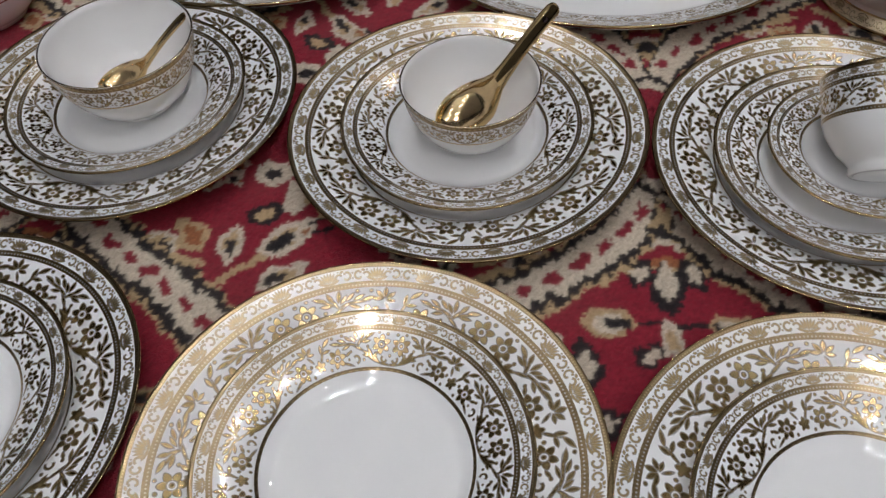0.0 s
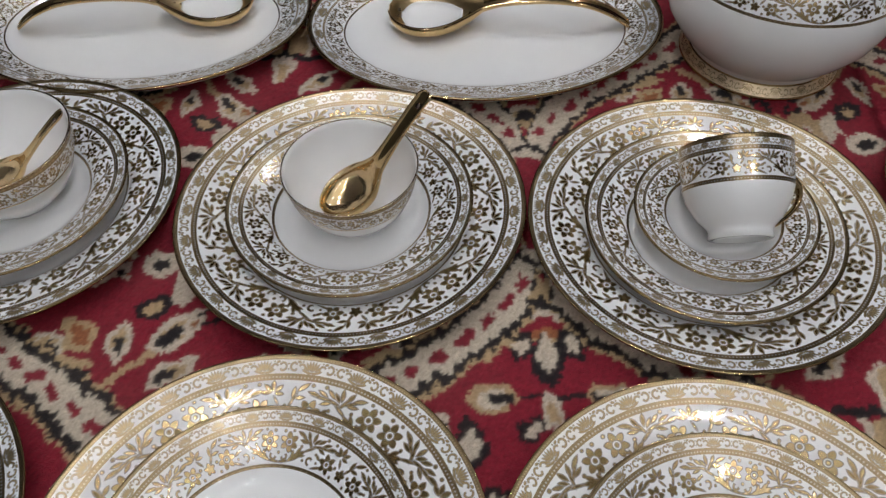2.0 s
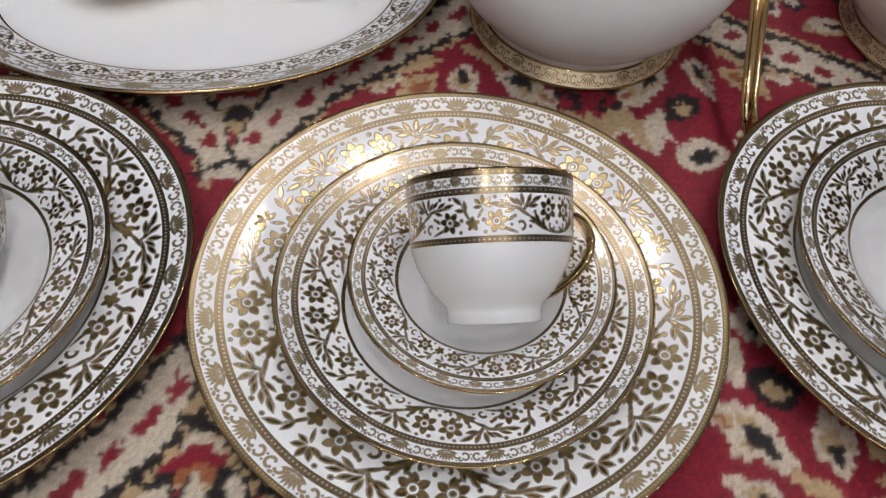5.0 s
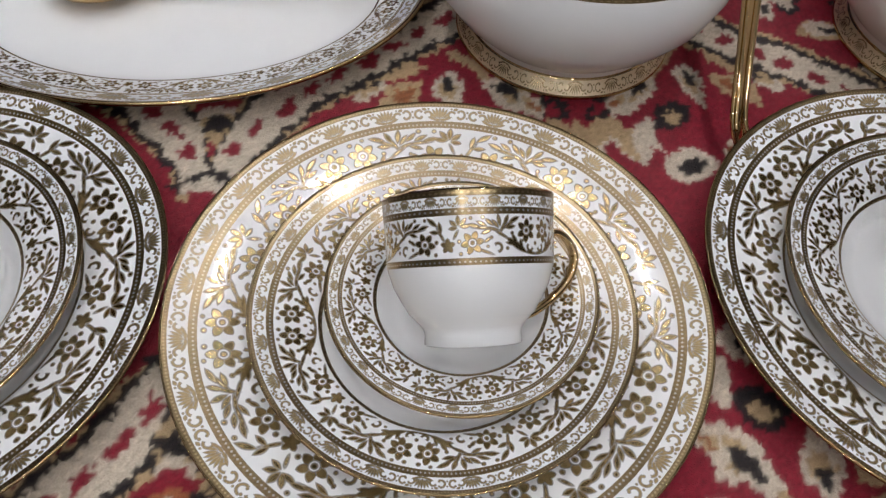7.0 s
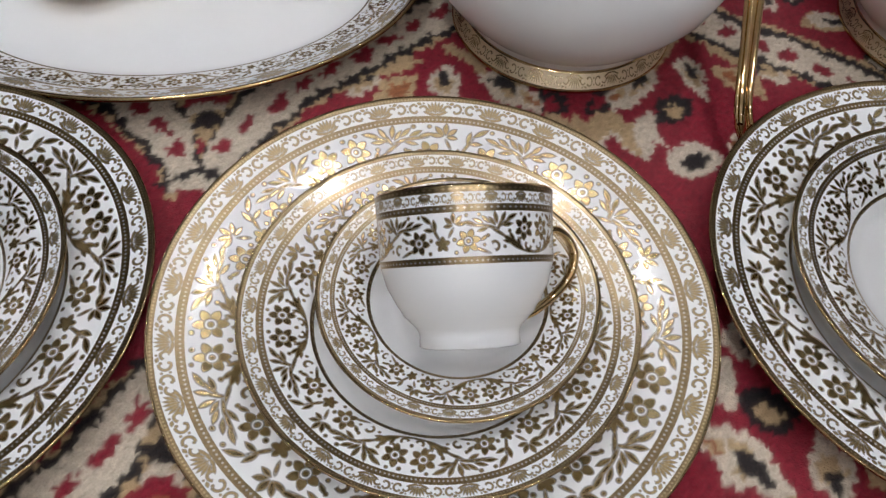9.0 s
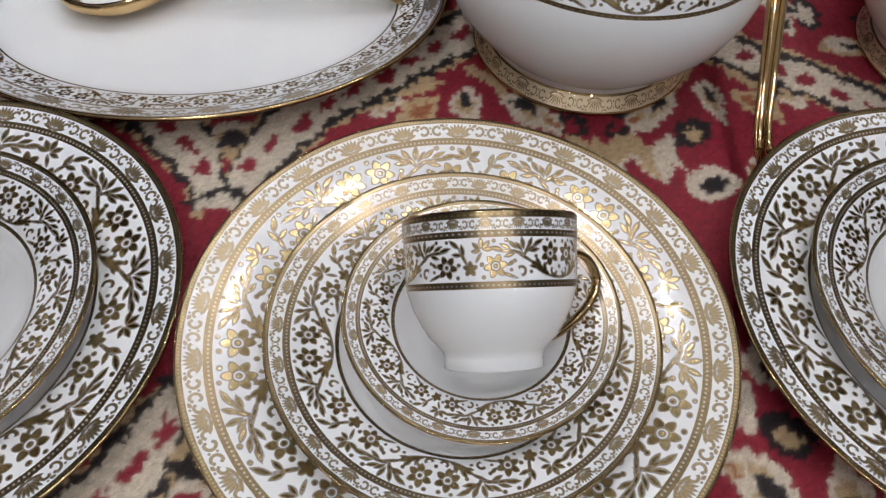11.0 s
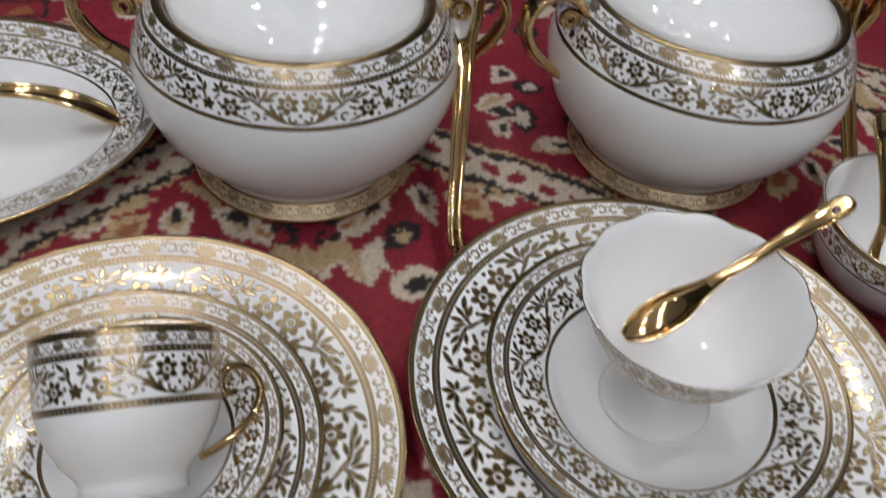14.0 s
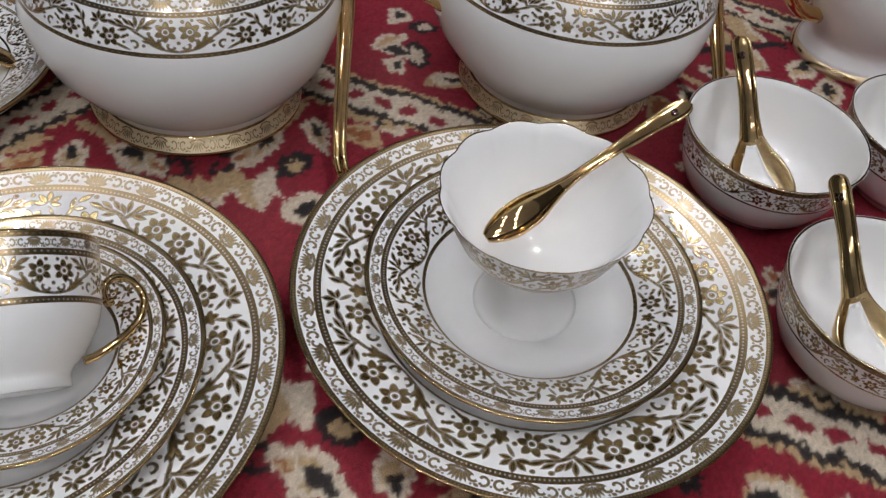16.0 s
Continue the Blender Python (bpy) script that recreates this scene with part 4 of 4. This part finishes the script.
teaspoon.matrix_basis = lay((0.634, 0.544, 0.064), (0.7410, 0.5660, 0.1260), 0.134, 0.0115, 12)
serving = make_serving_spoon()
serving.matrix_basis = pose(0.141, 0.821, 0.0065, 0, 0, -5)
copy_thing(serving, pose(0.005, 0.846, 0.0065, 0, 0, 187))
ladle = make_ladle()
ladle.matrix_basis = lay((0.584, 0.8050, 0.1420), (0.586, 0.645, 0.006), 0.195, -0.0215, 48)
copy_thing(ladle, lay((0.849, 0.806, 0.146), (0.872, 0.677, 0.006), 0.195, -0.0215, 62))

# ---- salt shaker, sugar pot and a tall jug ----
shaker = thing("salt_shaker", "white pear-shaped salt shaker with a gold cap, on the carpet", "salt shaker")
part("body", lathe(mm([(0, 0, W_), (14, 0, W_), (18, 2, W_), (21, 9, W_), (22, 18, W_), (20.5, 28, W_), (17, 38, W_), (13.8, 46, W_), (13, 50, W_), (0, 50, W_)]), 64), BANDS, shaker)
part("cap", lathe(mm([(13.4, 48.5, G_), (13.6, 54, G_), (13.0, 55.2, G_), (14.0, 57, G_), (14.0, 60, G_), (12.2, 66, G_), (7, 70.5, G_), (0, 72, G_)]), 48), BANDS, shaker, "domed gold cap")
shaker.matrix_basis = pose(0.189, 0.976, 0) @ Matrix.Scale(1.06, 4)
pot = thing("sugar_pot", "small white sugar pot with gold bands and dark gilded handles", "sugar pot")
part("body", lathe(mm([(0, 3, W_), (24, 3, W_), (36, 16, W_), (41, 34, W_), (38, 52, W_), (32, 60, G_), (34, 61, G_), (36, 58, S_, 18), (39.5, 52, F_, -5), (43, 34, G_), (42.6, 32.5, W_), (37, 15, W_), (27, 4, W_), (28, 0, G_), (23, 0, G_), (0, 1, W_)]), 80), BANDS, pot)
for side in (1, -1):
    p = bez([(side * x / 1000, 0, z / 1000) for x, z in ((36, 54), (46, 60), (55, 52), (52, 38), (41, 28))], 5)
    part("handle", tube(p, 0.003, 10, 1.4, (0, 1, 0)), M_GOLD, pot, "gold handle")
pot.matrix_basis = pose(0.052, 0.985, 0, 0, 0, -10)
jug = thing("milk_jug", "white porcelain jug with a gilded foot, on the carpet", "jug")
part("body", lathe(mm([(0, 16, W_), (32, 20, W_), (46, 44, W_), (48, 90, W_), (42, 128, W_), (44, 130, G_), (46, 128, T_, 100), (49, 112, F_, -5), (53, 88, G_), (54, 86, W_), (54, 62, W_), (50, 42, W_), (43, 27, W_), (39.5, 20, W_), (40.5, 15.5, W_), (45, 9, W_), (47.5, 6, W_), (46, 5, W_), (0, 7, W_)]), 96), BANDS, jug)
part("foot_ring", lathe(mm([(44.5, 7, G_), (47.2, 6.6, G_), (49.6, 3.6, G_), (50.2, 0, G_), (46, 0, G_), (43, 5, G_)]), 96), [M_FOOT] * 6, jug, "chased gold foot ring")
p = bez([(x / 1000, 0, z / 1000) for x, z in ((46, 112), (70, 122), (90, 100), (86, 64), (68, 44), (49, 37))], 6)
part("handle", tube(p, 0.0062, 12, 1.3, (0, 1, 0)), M_GOLD, jug, "gold strap handle")
jug.matrix_basis = pose(1.034, 0.760, 0, 0, 0, 176)

# ---- dark gift boxes behind ----
M_BOX = plain_material("maroon_board", (0.022, 0.010, 0.021, 1), 0.28, 40)
M_TRIM = plain_material("box_edge_foil", (0.20, 0.14, 0.13, 1), 0.4, 60)
M_LABEL = plain_material("label_paper", (0.27, 0.21, 0.42, 1), 0.6, 20, 0.08)
M_MARK = plain_material("pale_print", (0.42, 0.36, 0.38, 1), 0.5, 60)
M_INK = plain_material("grey_ink", (0.15, 0.11, 0.24, 1), 0.6, 60)
M_TAPE = Sheet("clear_tape").set(Base_Color=(0.92, 0.92, 0.94, 1), Roughness=0.06, Transmission_Weight=0.95, IOR=1.35)
for x0, x1, lx, lz, lw, lh in ((-0.20, 0.196, -0.02, 0.026, 0.10, 0.085), (0.205, 0.561, 0.232, 0.026, 0.104, 0.085), (0.566, 0.928, 0.603, 0.004, 0.106, 0.064), (0.940, 1.30, 0.992, 0.024, 0.11, 0.085)):
    b = thing("gift_box", "dark maroon cardboard gift box with a pale printed label", "box", "gift boxes")
    w = x1 - x0
    part("carton", box(0, 0, 0, w, 0.28, 0.20, 0.0015), M_BOX, b)
    part("lid_edge", box(-0.0012, -0.0012, 0.196, w + 0.0012, 0.2812, 0.203, 0.001), M_TRIM, b, "worn foil edge")
    part("corner_edge", box(w - 0.0030, -0.0010, 0.002, w + 0.0008, 0.004, 0.195, 0.0004), M_TRIM, b, "worn pale corner")
    lab = part("label", box(lx - x0, -0.0016, lz, lx - x0 + lw, -0.0004, lz + lh, 0.0003), M_LABEL, b, "pale lilac paper label")
    for k in range(11):
        zz = lz + 0.006 + 0.0052 * k
        if zz > lz + lh - 0.006 or k in (3, 7):
            continue
        part("text_line", box(lx - x0 + 0.006, -0.0020, zz, lx - x0 + lw * (0.50 + 0.31 * ((k * 7) % 5) / 4), -0.0017, zz + 0.0013), M_INK, lab)
    for k in range(3):
        part("printed_mark", box(-0.0055, -0.0006, -0.0006, 0.0055, 0.0004, 0.0006), M_MARK, b, "small pale slanted print").matrix_basis = pose(w - 0.017, -0.0004, 0.030 + 0.013 * k, 0, 42, 0)
    b.matrix_basis = pose(x0, 1.068 - 0.062 * x0, 0, 0, 0, -3.6)
wrap = bmesh.new()
bmesh.ops.create_grid(wrap, x_segments=14, y_segments=5, size=0.5)
rw = random.Random(3)
for v in wrap.verts:
    v.co = Vector((v.co.x * 0.080 + 0.004 * rw.random(), v.co.y * 0.022 * (0.75 + 0.9 * v.co.x) + 0.004 * rw.random(), 0.002 + 0.026 * rw.random() * (0.7 - abs(v.co.x))))
tagged(part("plastic_wrap", smooth(wrap, False), M_TAPE), "crumpled scrap of clear plastic film on the carpet", "plastic wrap").matrix_basis = pose(0.762, 1.010, 0.016, 62, 0, -4)
